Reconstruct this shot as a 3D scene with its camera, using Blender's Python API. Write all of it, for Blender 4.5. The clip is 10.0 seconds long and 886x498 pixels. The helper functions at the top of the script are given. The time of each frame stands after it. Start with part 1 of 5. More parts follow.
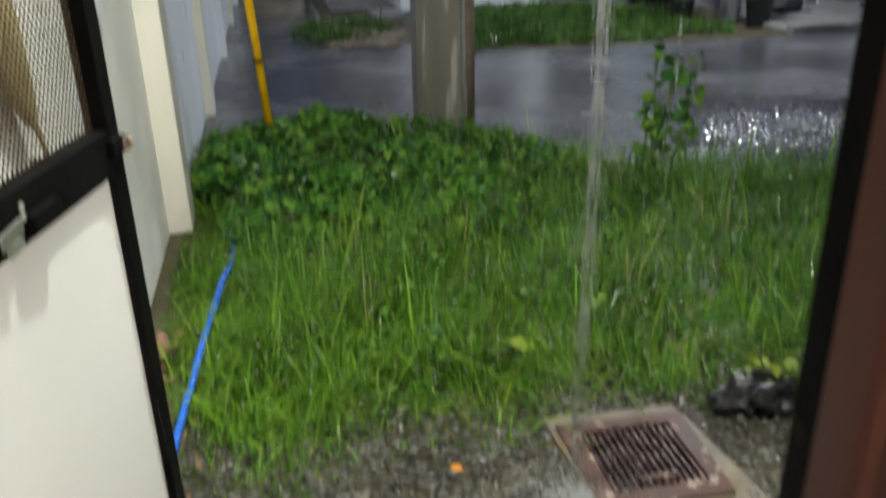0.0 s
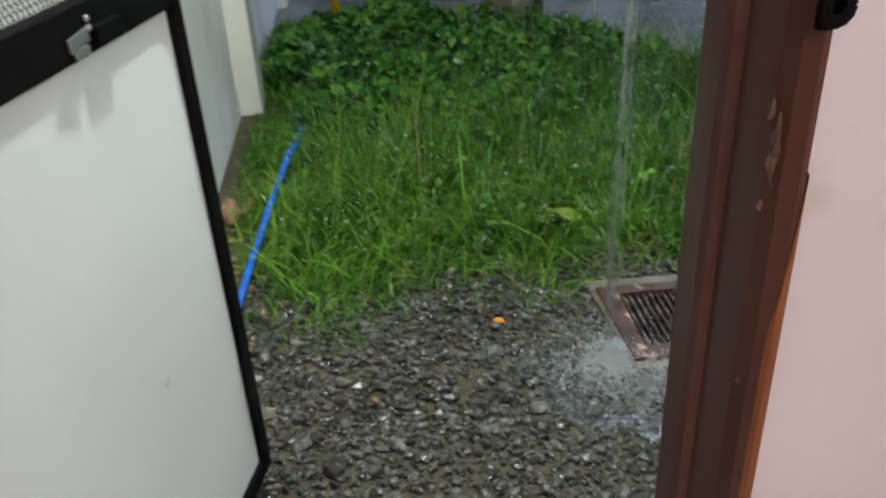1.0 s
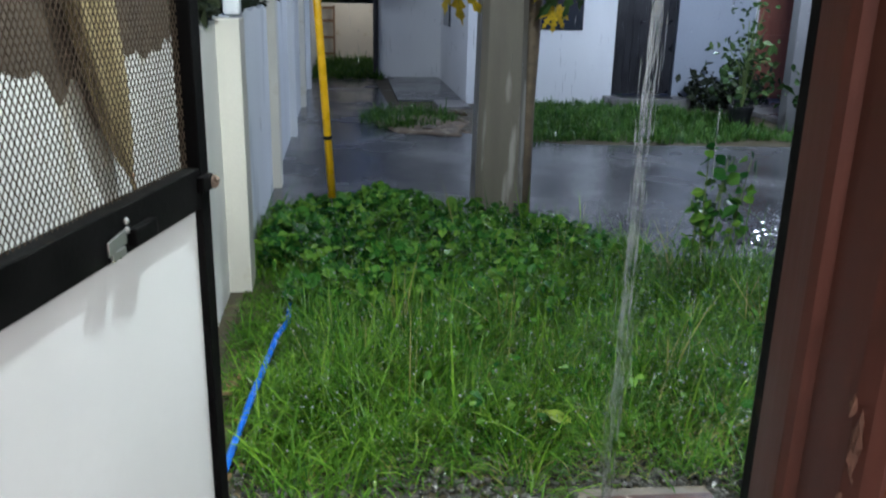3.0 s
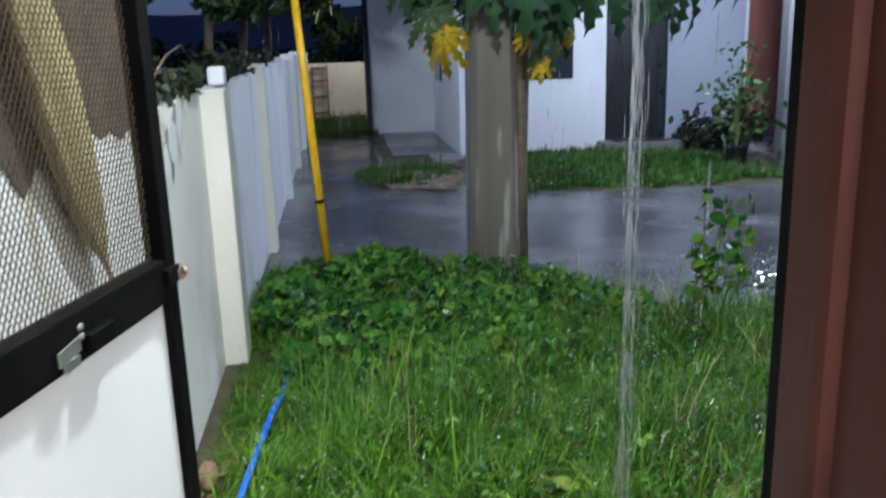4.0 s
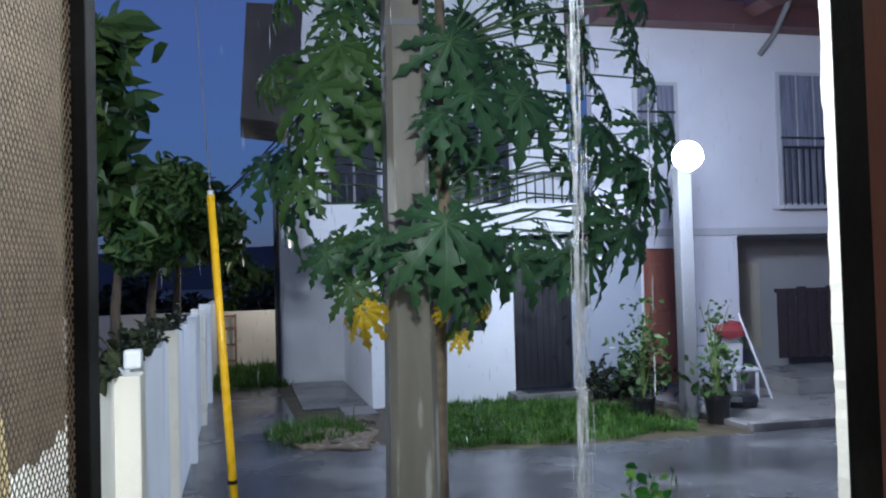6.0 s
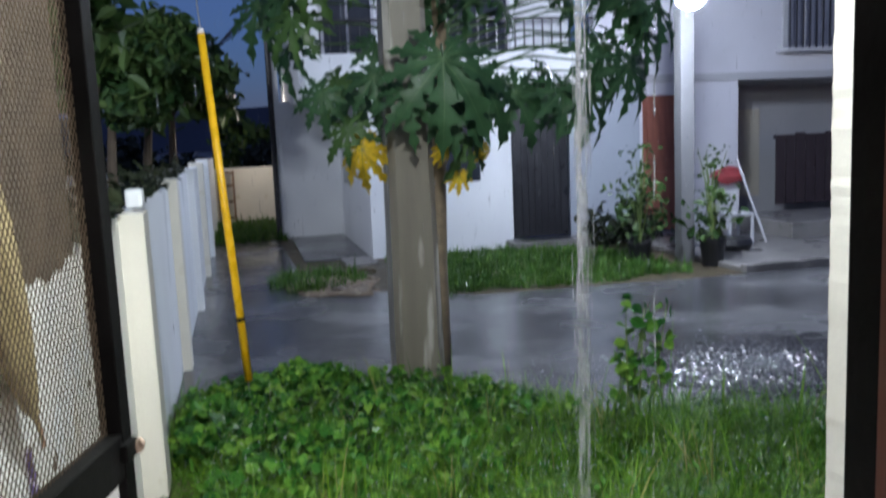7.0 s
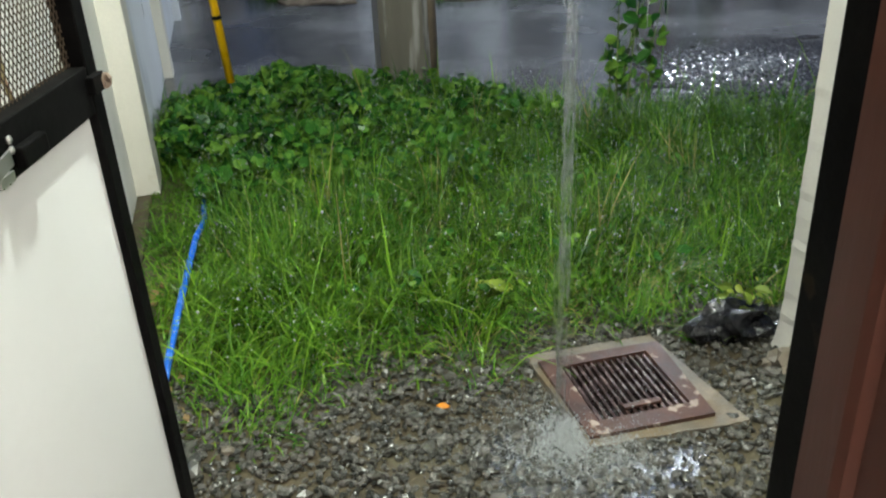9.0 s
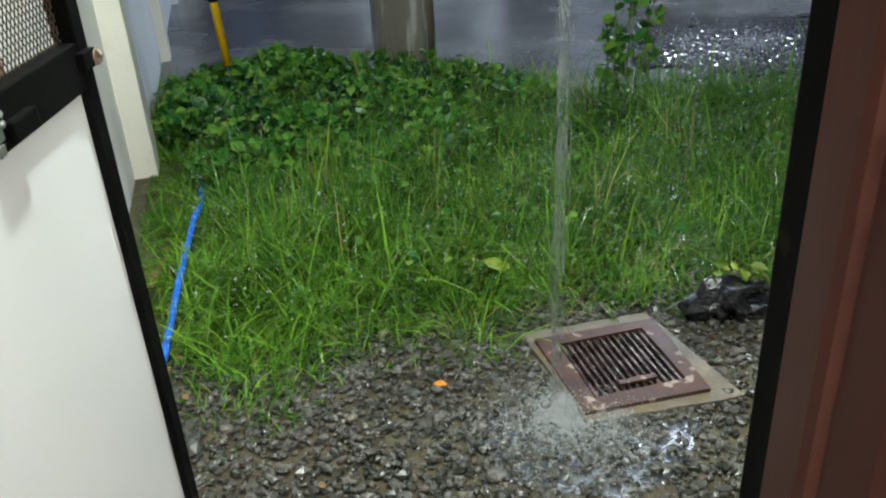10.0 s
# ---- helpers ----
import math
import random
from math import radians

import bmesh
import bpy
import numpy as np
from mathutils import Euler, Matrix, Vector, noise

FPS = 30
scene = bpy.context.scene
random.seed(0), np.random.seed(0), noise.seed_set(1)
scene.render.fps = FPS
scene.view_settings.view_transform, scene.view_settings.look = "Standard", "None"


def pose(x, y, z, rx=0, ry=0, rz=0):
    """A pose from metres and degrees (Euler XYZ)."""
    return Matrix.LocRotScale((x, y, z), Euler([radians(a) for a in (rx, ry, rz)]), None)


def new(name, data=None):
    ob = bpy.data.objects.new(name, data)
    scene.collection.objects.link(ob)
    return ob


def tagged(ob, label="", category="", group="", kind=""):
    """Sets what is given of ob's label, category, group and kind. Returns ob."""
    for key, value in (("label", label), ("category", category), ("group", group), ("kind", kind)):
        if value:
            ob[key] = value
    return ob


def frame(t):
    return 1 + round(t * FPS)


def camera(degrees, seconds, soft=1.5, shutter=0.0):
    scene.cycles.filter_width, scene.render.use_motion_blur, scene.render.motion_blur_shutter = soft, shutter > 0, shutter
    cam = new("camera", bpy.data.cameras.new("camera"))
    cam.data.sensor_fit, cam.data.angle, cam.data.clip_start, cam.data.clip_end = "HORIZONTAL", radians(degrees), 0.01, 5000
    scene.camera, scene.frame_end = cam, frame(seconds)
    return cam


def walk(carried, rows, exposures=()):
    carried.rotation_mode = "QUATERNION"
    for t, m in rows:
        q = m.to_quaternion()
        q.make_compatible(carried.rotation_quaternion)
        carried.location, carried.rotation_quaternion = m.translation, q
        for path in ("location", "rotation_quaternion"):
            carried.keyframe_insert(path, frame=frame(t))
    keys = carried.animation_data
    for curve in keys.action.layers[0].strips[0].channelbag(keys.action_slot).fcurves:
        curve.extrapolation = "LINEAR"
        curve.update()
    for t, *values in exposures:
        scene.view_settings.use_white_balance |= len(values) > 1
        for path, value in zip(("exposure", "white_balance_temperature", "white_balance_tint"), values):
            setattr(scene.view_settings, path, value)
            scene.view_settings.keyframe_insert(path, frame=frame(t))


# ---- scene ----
cam = camera(55.7, 10.0, soft=2.1, shutter=0.6)
PATH = [
    (0, -0.015, 0.021, 1.659, -11.196, -23.612, 1.259),
    (0.5, 0.020, -0.079, 1.601, -10.386, -30.252, 1.386),
    (1, 0.048, -0.180, 1.572, -6.059, -29.422, 2.743),
    (1.5, -0.003, -0.247, 1.632, -3.993, -24.033, 2.934),
    (2, -0.035, -0.262, 1.642, -4.558, -20.604, 1.743),
    (2.5, -0.038, -0.200, 1.621, -6.299, -19.194, -1.424),
    (2.7, -0.034, -0.170, 1.624, -6.615, -18.403, -1.734),
    (3.8, -0.014, -0.132, 1.668, -6.409, -14.942, 1.352),
    (4, 0.025, -0.064, 1.667, -7.024, -13.987, 1.725),
    (4.5, 0.000, -0.041, 1.730, -10.059, -8.801, 2.059),
    (5, -0.035, 0.002, 1.829, -12.445, -2.384, 2.075),
    (5.2, -0.061, 0.001, 1.843, -13.041, 0.155, 1.534),
    (6.3, -0.060, -0.007, 1.913, -13.600, 1.854, 1.700),
    (6.5, -0.053, 0.003, 1.872, -13.609, -0.856, 2.026),
    (7, -0.076, -0.015, 1.776, -13.654, -7.755, 2.476),
    (7.5, -0.070, 0.002, 1.729, -13.287, -12.686, 2.729),
    (8, -0.058, 0.013, 1.675, -13.649, -18.262, 2.631),
    (8.5, -0.066, -0.005, 1.624, -14.331, -23.416, 2.499),
    (9, -0.066, -0.006, 1.610, -14.485, -26.336, 2.593),
    (9.5, -0.055, -0.022, 1.611, -14.558, -27.451, 2.925),
    (10, -0.055, -0.025, 1.597, -14.592, -27.412, 2.987),
]
EXPOSURES = [(0.0, 0.12, 7500, 13), (0.5, 0.15, 7000, 11), (1.0, -0.2, 6600, 10), (1.5, -0.38, 6450, 10), (2.0, -0.3, 6350, 11), (2.7, -0.08, 6300, 13), (4.0, 0.25, 6250, 16), (5.0, 0.38, 6200, 17),
             (6.5, 0.38, 6300, 17), (7.5, 0.30, 6950, 16), (8.0, 0.33, 7000, 13), (8.6, 0.27, 7150, 11), (9.5, 0.2, 7000, 9), (10.0, 0.17, 6800, 9)]
walk(cam, [(t, pose(x, y, z, 90 + pitch, roll, yaw)) for t, x, y, z, yaw, pitch, roll in PATH], EXPOSURES)

# ---- world and lights ----
world = bpy.data.worlds.new("dusk")
scene.world = world
world.use_nodes = True
wn, wl = world.node_tree.nodes, world.node_tree.links
sky = wn.new("ShaderNodeTexSky")
sky.sky_type = "NISHITA"
sky.sun_disc = False
sky.sun_elevation = radians(3.0)
sky.sun_rotation = radians(180)
sky.ozone_density = 6.0
dusk = wn.new("ShaderNodeMix")
dusk.data_type, dusk.blend_type = "RGBA", "MIX"
dusk.inputs[0].default_value = 0.8
dusk.inputs[7].default_value = (0.16, 0.20, 0.46, 1)
wl.new(sky.outputs[0], dusk.inputs[6])
wl.new(dusk.outputs[2], wn["Background"].inputs[0])
wn["Background"].inputs[1].default_value = 0.31


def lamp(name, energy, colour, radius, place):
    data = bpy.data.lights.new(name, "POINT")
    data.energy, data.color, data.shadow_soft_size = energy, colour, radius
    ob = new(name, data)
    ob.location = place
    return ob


lamp("porch_lamp_light", 305, (0.86, 1.0, 0.98), 0.06, (0.30, 1.76, 3.28))
lamp("side_yard_lamp_light", 40, (1.0, 0.95, 0.82), 0.08, (0.80, 17.7, 2.3))
lamp("unseen_lane_light", 300, (0.78, 0.90, 1.0), 0.15, (-2.8, 10.5, 4.4))  # unseen light added beyond the fence, behind the side wall, brightening wing and trees
lamp("room_lamp_light", 68, (1.0, 0.90, 0.93), 0.15, (0.7, -1.6, 2.45))
STREET = 520.0  # strength of the lamp across the road

# ---- materials ----


def mat(name, base, rough=0.6, metal=0.0, var=0.2, scale=6.0, fine=70.0, bump=0.1, tint=None, tint_scale=2.0, tint_at=0.55,
        tint_soft=0.08, island=0.0, rand=0.0, coat=0.0, trans=0.0, ior=1.45, sub=0.0, rough_var=0.15, stretch=(1, 1, 1), dist=0.004):
    m = bpy.data.materials.new(name)
    m.use_nodes = True
    n, l = m.node_tree.nodes, m.node_tree.links
    p = n["Principled BSDF"]
    tc = n.new("ShaderNodeTexCoord")
    mp = n.new("ShaderNodeMapping")
    mp.inputs["Scale"].default_value = stretch
    l.new(tc.outputs["Object"], mp.inputs[0])

    def noise_at(s, detail=4.0, w=0.0):
        t = n.new("ShaderNodeTexNoise")
        t.inputs["Scale"].default_value, t.inputs["Detail"].default_value = s, detail
        l.new(mp.outputs[0], t.inputs["Vector"])
        return t.outputs[0]

    big, small = noise_at(scale), noise_at(fine, 3.0)

    def mixed(fac, a, b, kind="MIX"):
        x = n.new("ShaderNodeMix")
        x.data_type, x.blend_type = "RGBA", kind
        for s, v in ((0, fac), (6, a), (7, b)):
            if isinstance(v, (tuple, list)):
                x.inputs[s].default_value = (*v[:3], 1)
            elif isinstance(v, float):
                x.inputs[s].default_value = v
            else:
                l.new(v, x.inputs[s])
        return x.outputs[2]

    def ranged(v, lo, hi, a, b):
        r = n.new("ShaderNodeMapRange")
        for i, q in enumerate((lo, hi, a, b)):
            r.inputs[i + 1].default_value = q
        l.new(v, r.inputs[0])
        return r.outputs[0]

    dark, light = [c * (1 - var) for c in base], [min(1, c * (1 + var)) for c in base]
    col = mixed(ranged(big, 0.3, 0.7, 0, 1), dark, light)
    col = mixed(ranged(small, 0.25, 0.75, 0, 0.5), col, [c * (1 - 0.8 * var) for c in base])
    if tint:
        col = mixed(ranged(noise_at(tint_scale, 6.0), tint_at, tint_at + tint_soft, 0, 1), col, tint)
    if island or rand:
        src = n.new("ShaderNodeNewGeometry").outputs["Random Per Island"] if island else n.new("ShaderNodeObjectInfo").outputs["Random"]
        k = island or rand
        hsv = n.new("ShaderNodeHueSaturation")
        l.new(ranged(src, 0, 1, 1 - k, 1 + k), hsv.inputs["Value"])
        l.new(ranged(src, 0, 1, 0.5 + 0.06 * k, 0.5 - 0.06 * k), hsv.inputs["Hue"])
        l.new(col, hsv.inputs["Color"])
        col = hsv.outputs[0]
    l.new(col, p.inputs["Base Color"])
    p.inputs["Metallic"].default_value = metal
    l.new(ranged(big, 0.3, 0.7, max(0.02, rough - rough_var), min(1, rough + rough_var)), p.inputs["Roughness"])
    p.inputs["Coat Weight"].default_value = coat
    p.inputs["Coat Roughness"].default_value = 0.12
    p.inputs["Transmission Weight"].default_value = trans
    p.inputs["IOR"].default_value = ior
    if sub:
        p.inputs["Subsurface Weight"].default_value = sub
        p.inputs["Subsurface Radius"].default_value = (0.01, 0.012, 0.004)
        p.inputs["Subsurface Scale"].default_value = 0.3
    if bump:
        b = n.new("ShaderNodeBump")
        b.inputs["Strength"].default_value, b.inputs["Distance"].default_value = bump, dist
        l.new(small, b.inputs["Height"])
        l.new(b.outputs[0], p.inputs["Normal"])
    return m


def glow(name, colour, strength):
    m = bpy.data.materials.new(name)
    m.use_nodes = True
    p = m.node_tree.nodes["Principled BSDF"]
    p.inputs["Base Color"].default_value = (0.8, 0.8, 0.8, 1)
    p.inputs["Emission Color"].default_value = (*colour, 1)
    p.inputs["Emission Strength"].default_value = strength
    return m


def leafy(name, base, island, rough=0.35, trans=0.25, tip=None):
    m = mat(name, base, rough, var=0.3, scale=3.0, fine=40, bump=0.15, island=island)
    n, l = m.node_tree.nodes, m.node_tree.links
    p, out = n["Principled BSDF"], n["Material Output"]
    p.inputs["Specular IOR Level"].default_value = 0.3
    t = n.new("ShaderNodeBsdfTranslucent")
    src = p.inputs["Base Color"].links[0].from_socket
    l.new(src, t.inputs[0])
    x = n.new("ShaderNodeMixShader")
    x.inputs[0].default_value = trans
    l.new(p.outputs[0], x.inputs[1])
    l.new(t.outputs[0], x.inputs[2])
    l.new(x.outputs[0], out.inputs[0])
    return m


M = {}
M["soil"] = mat("soil", (0.075, 0.058, 0.032), 0.55, var=0.4, scale=5, fine=120, bump=0.6, tint=(0.10, 0.085, 0.05), tint_scale=3)
M["road"] = mat("wet_asphalt", (0.075, 0.075, 0.079), 0.19, var=0.35, scale=0.9, fine=160, bump=0.3, tint=(0.16, 0.16, 0.162), tint_scale=0.7, tint_at=0.5, tint_soft=0.15, rough_var=0.16, dist=0.003)
M["slab"] = mat("wet_concrete", (0.22, 0.21, 0.20), 0.35, var=0.3, scale=1.5, fine=120, bump=0.2, tint=(0.12, 0.115, 0.11), tint_scale=1.3)
M["gravel"] = mat("wet_gravel", (0.082, 0.079, 0.068), 0.28, var=0.25, scale=20, fine=150, bump=0.3, island=0.65)
M["grass"] = leafy("grass_blades", (0.084, 0.215, 0.019), 0.5, rough=0.32, trans=0.3)
M["straw"] = leafy("dry_grass", (0.32, 0.30, 0.10), 0.3, rough=0.5)
M["lawn"] = leafy("far_lawn", (0.07, 0.17, 0.03), 0.45)
M["weed"] = leafy("broad_weed_leaves", (0.06, 0.190, 0.024), 0.7, rough=0.45, trans=0.2)
M["papaya"] = leafy("papaya_leaf", (0.032, 0.084, 0.036), 0.0, rough=0.5, trans=0.2)
M["papaya_light"] = leafy("young_papaya_leaf", (0.05, 0.105, 0.028), 0.0, rough=0.5, trans=0.25)
M["yellow_leaf"] = leafy("yellowed_leaf", (0.75, 0.50, 0.03), 0.0, rough=0.45, trans=0.3)
M["tree"] = leafy("tree_leaves", (0.045, 0.09, 0.025), 0.5, rough=0.4, trans=0.2)
M["vine"] = leafy("dark_vine", (0.022, 0.030, 0.014), 0.4, rough=0.5, trans=0.1)
M["bark"] = mat("bark", (0.12, 0.09, 0.06), 0.8, var=0.4, scale=5, fine=40, bump=0.6, stretch=(1, 1, 0.3))
M["papaya_bark"] = mat("papaya_bark", (0.20, 0.15, 0.10), 0.7, var=0.4, scale=10, fine=50, bump=0.5)
M["rib"] = mat("leaf_rib", (0.055, 0.105, 0.04), 0.5, var=0.2)
M["petiole"] = mat("petiole", (0.16, 0.22, 0.07), 0.4, var=0.2)
M["plaster"] = mat("white_plaster_wall", (0.83, 0.81, 0.75), 0.6, var=0.10, scale=1.6, fine=90, bump=0.15, tint=(0.67, 0.66, 0.60), tint_scale=1.7, tint_at=0.56, tint_soft=0.2)
M["stained"] = mat("stained_white_paint", (0.74, 0.73, 0.69), 0.6, var=0.12, scale=2.0, fine=90, bump=0.2, tint=(0.40, 0.34, 0.24), tint_scale=3.0, tint_at=0.58, tint_soft=0.10, stretch=(1, 1, 0.4))
M["cement"] = mat("bare_cement", (0.058, 0.042, 0.029), 0.85, var=0.25, scale=3, fine=80, bump=0.5, tint=(0.078, 0.056, 0.037), tint_scale=2.2, tint_soft=0.25)
M["cream"] = mat("cream_paint", (0.72, 0.69, 0.61), 0.55, var=0.08, scale=2, fine=80, bump=0.15, tint=(0.55, 0.50, 0.38), tint_scale=4, tint_at=0.62, tint_soft=0.1)
# weathered white, with the cool cast of sky and lamp light in its colour
M["blue_lit_white"] = mat("weathered_blue_lit_white", (0.74, 0.76, 0.78), 0.55, var=0.1, scale=1.5, fine=70, bump=0.15, tint=(0.48, 0.50, 0.52), tint_scale=2.5, tint_at=0.6, tint_soft=0.15, stretch=(1, 1, 0.35))
M["house"] = mat("house_white_paint", (0.78, 0.79, 0.80), 0.6, var=0.06, scale=0.8, fine=40, bump=0.1, tint=(0.58, 0.59, 0.60), tint_scale=0.6, tint_at=0.55, tint_soft=0.3, stretch=(1, 1, 0.5))
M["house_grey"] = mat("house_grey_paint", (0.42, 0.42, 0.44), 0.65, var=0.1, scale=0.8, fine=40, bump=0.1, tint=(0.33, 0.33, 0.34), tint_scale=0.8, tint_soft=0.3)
M["blue_grey"] = mat("blue_grey_wall", (0.33, 0.36, 0.41), 0.65, var=0.1, scale=0.8, fine=40, bump=0.1, tint=(0.26, 0.285, 0.33), tint_scale=0.8, tint_soft=0.3, stretch=(1, 1, 0.5))
M["row"] = mat("row_house_paint", (0.58, 0.575, 0.62), 0.65, var=0.08, scale=0.8, fine=40, bump=0.1, tint=(0.47, 0.47, 0.51), tint_scale=0.7, tint_soft=0.3)
M["wall_end"] = mat("pale_plaster", (0.56, 0.54, 0.50), 0.6, var=0.08, scale=3, fine=60, bump=0.2, tint=(0.44, 0.41, 0.36), tint_scale=5, tint_at=0.62, tint_soft=0.1)
M["beige"] = mat("beige_wall", (0.50, 0.46, 0.38), 0.65, var=0.1, scale=1, fine=40, bump=0.1)
M["roof"] = mat("dark_roof_sheet", (0.032, 0.028, 0.028), 0.5, var=0.2, scale=2, fine=30, bump=0.15)
M["fascia"] = mat("red_brown_fascia", (0.10, 0.045, 0.045), 0.5, var=0.25, scale=3, fine=40, bump=0.15, stretch=(0.4, 1, 1))
M["pole"] = mat("wet_concrete_pole", (0.15, 0.134, 0.108), 0.42, var=0.2, scale=3, fine=90, bump=0.3, tint=(0.33, 0.315, 0.285), tint_scale=2.6, tint_at=0.57, tint_soft=0.05, stretch=(2.2, 2.2, 0.3))
M["yellow"] = mat("yellow_plastic", (0.85, 0.47, 0.01), 0.3, var=0.08, scale=9, fine=60, bump=0.05)
M["dark_steel"] = mat("black_painted_steel", (0.006, 0.006, 0.006), 0.5, var=0.4, scale=9, fine=90, bump=0.12, tint=(0.02, 0.014, 0.01), tint_scale=14, tint_at=0.68, tint_soft=0.04, ior=1.25)
M["dark_steel"].node_tree.nodes["Principled BSDF"].inputs["Specular IOR Level"].default_value = 0.12
M["panel"] = mat("white_sheet_panel", (0.73, 0.75, 0.745), 0.42, var=0.03, scale=3, fine=40, bump=0.04, tint=(0.67, 0.69, 0.685), tint_scale=2.0, tint_at=0.55, tint_soft=0.25)
M["mesh"] = mat("rusty_steel_mesh", (0.070, 0.052, 0.036), 0.85, metal=0.0, var=0.4, scale=20, fine=90, bump=0.2)
M["mesh"].node_tree.nodes["Principled BSDF"].inputs["Specular IOR Level"].default_value = 0.1
M["rust"] = mat("rusted_steel", (0.075, 0.029, 0.018), 0.45, metal=0.0, var=0.45, scale=14, fine=90, bump=0.4, tint=(0.36, 0.28, 0.23), tint_scale=15, tint_at=0.60, tint_soft=0.05)
M["bar"] = mat("worn_grate_bar", (0.10, 0.06, 0.055), 0.25, metal=0.5, var=0.4, scale=18, fine=90, bump=0.3)
M["bolt"] = mat("rusty_bolt", (0.27, 0.20, 0.15), 0.6, metal=0.1, var=0.5, scale=60, fine=200, bump=0.4)
M["bright"] = mat("bright_zinc", (0.62, 0.62, 0.60), 0.25, metal=0.9, var=0.1)
M["hose"] = mat("blue_hose", (0.015, 0.16, 0.72), 0.22, var=0.15, scale=12, fine=90, bump=0.04)
M["wood"] = mat("red_brown_varnish", (0.094, 0.031, 0.018), 0.52, var=0.22, scale=6, fine=50, bump=0.12, stretch=(3, 3, 0.4), tint=(0.125, 0.044, 0.023), tint_scale=2.5, tint_at=0.56, tint_soft=0.25)
M["wood_edge"] = mat("worn_orange_wood", (0.27, 0.085, 0.025), 0.5, var=0.35, scale=14, fine=70, bump=0.3, stretch=(2, 2, 0.5), tint=(0.14, 0.04, 0.018), tint_scale=9, tint_at=0.55, tint_soft=0.12)
M["wood_bare"] = mat("chipped_wood", (0.13, 0.07, 0.045), 0.7, var=0.4, scale=40, fine=120, bump=0.5)
M["pink_wall"] = mat("interior_cream_wall", (0.76, 0.70, 0.70), 0.5, var=0.05, scale=1.5, fine=60, bump=0.12, tint=(0.60, 0.51, 0.44), tint_scale=5, tint_at=0.70, tint_soft=0.1)
M["tile"] = mat("floor_tile", (0.45, 0.42, 0.38), 0.3, var=0.1)
M["ceiling"] = mat("ceiling_paint", (0.75, 0.74, 0.70), 0.7, var=0.04)
M["water"] = mat("falling_water", (0.98, 0.99, 1.0), 0.08, var=0.0, trans=0.92, ior=1.33, bump=0, rough_var=0.02)
M["foam"] = mat("splashing_water", (0.92, 0.94, 0.95), 0.1, var=0.03, trans=0.68, ior=1.33, bump=0, rough_var=0.02)
M["film"] = mat("standing_water", (0.8, 0.82, 0.82), 0.34, var=0.05, scale=6, fine=38, bump=0.3, rough_var=0.08, dist=0.005, trans=0.98, ior=1.33)
M["red_door"] = mat("red_brown_door", (0.26, 0.09, 0.06), 0.45, var=0.2, scale=4, stretch=(4, 4, 0.6))
M["dark_door"] = mat("black_steel_door", (0.02, 0.02, 0.024), 0.4, var=0.2)
M["dark_glass"] = mat("dark_window_glass", (0.03, 0.035, 0.045), 0.08, var=0.1, bump=0, rough_var=0.02)
# pane colour lightened: rain haze mixed into the curtain behind the glass
M["hazy_curtain"] = mat("curtained_pane_with_haze", (0.17, 0.175, 0.22), 0.3, var=0.25, scale=4, stretch=(6, 1, 0.3), coat=0.5)
M["pot"] = mat("black_plastic_pot", (0.02, 0.02, 0.022), 0.4, var=0.2)
M["red_cloth"] = mat("red_plastic", (0.26, 0.04, 0.045), 0.4, var=0.15)
M["white_plastic"] = mat("white_plastic", (0.5, 0.5, 0.53), 0.4, var=0.06)
M["umbrella"] = mat("tan_cloth", (0.32, 0.25, 0.12), 0.75, var=0.3, scale=8, fine=60, bump=0.5, stretch=(3, 3, 0.5))
M["lanyard"] = mat("purple_woven_strap", (0.10, 0.06, 0.22), 0.7, var=0.5, scale=60, fine=200, bump=0.3, tint=(0.55, 0.50, 0.60), tint_scale=70, tint_at=0.56, tint_soft=0.03)
M["bag"] = mat("black_plastic_bag", (0.012, 0.012, 0.014), 0.2, var=0.3, scale=15, fine=60, bump=0.6, dist=0.01)
M["rubble"] = mat("broken_mortar", (0.185, 0.155, 0.12), 0.5, var=0.4, scale=12, fine=90, bump=0.7, tint=(0.16, 0.12, 0.075), tint_scale=7, tint_at=0.52, tint_soft=0.1)
M["clay"] = mat("brick_fragment", (0.36, 0.20, 0.13), 0.75, var=0.3, scale=25, fine=90, bump=0.5)
M["orange"] = mat("orange_leaf", (0.72, 0.25, 0.02), 0.4, var=0.2, scale=30)
M["dead"] = mat("dead_leaves", (0.26, 0.16, 0.07), 0.6, var=0.4, scale=20, fine=90, island=0.5)
M["green_bit"] = mat("green_plastic_scrap", (0.06, 0.55, 0.12), 0.35, var=0.15)
M["fresh"] = leafy("pale_weed_leaves", (0.26, 0.36, 0.05), 0.3, rough=0.6)
M["arching"] = leafy("bright_grass_blades", (0.135, 0.30, 0.026), 0.35, rough=0.35, trans=0.3)
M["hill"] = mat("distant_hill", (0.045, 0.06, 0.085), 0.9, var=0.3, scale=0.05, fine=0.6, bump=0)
M["plank"] = mat("old_plank", (0.22, 0.14, 0.09), 0.75, var=0.35, scale=6, fine=60, bump=0.3, stretch=(4, 4, 0.6))
M["dirt"] = mat("bare_dirt", (0.17, 0.125, 0.085), 0.7, var=0.4, scale=5, fine=60, bump=0.6, tint=(0.26, 0.22, 0.16), tint_scale=9, tint_at=0.56, tint_soft=0.08)
M["post"] = mat("dull_grey_post", (0.15, 0.15, 0.155), 0.6, var=0.12, scale=3, fine=40, bump=0.1)
M["chop"] = mat("choppy_puddle", (0.05, 0.05, 0.055), 0.13, var=0.1, bump=0, rough_var=0.02)
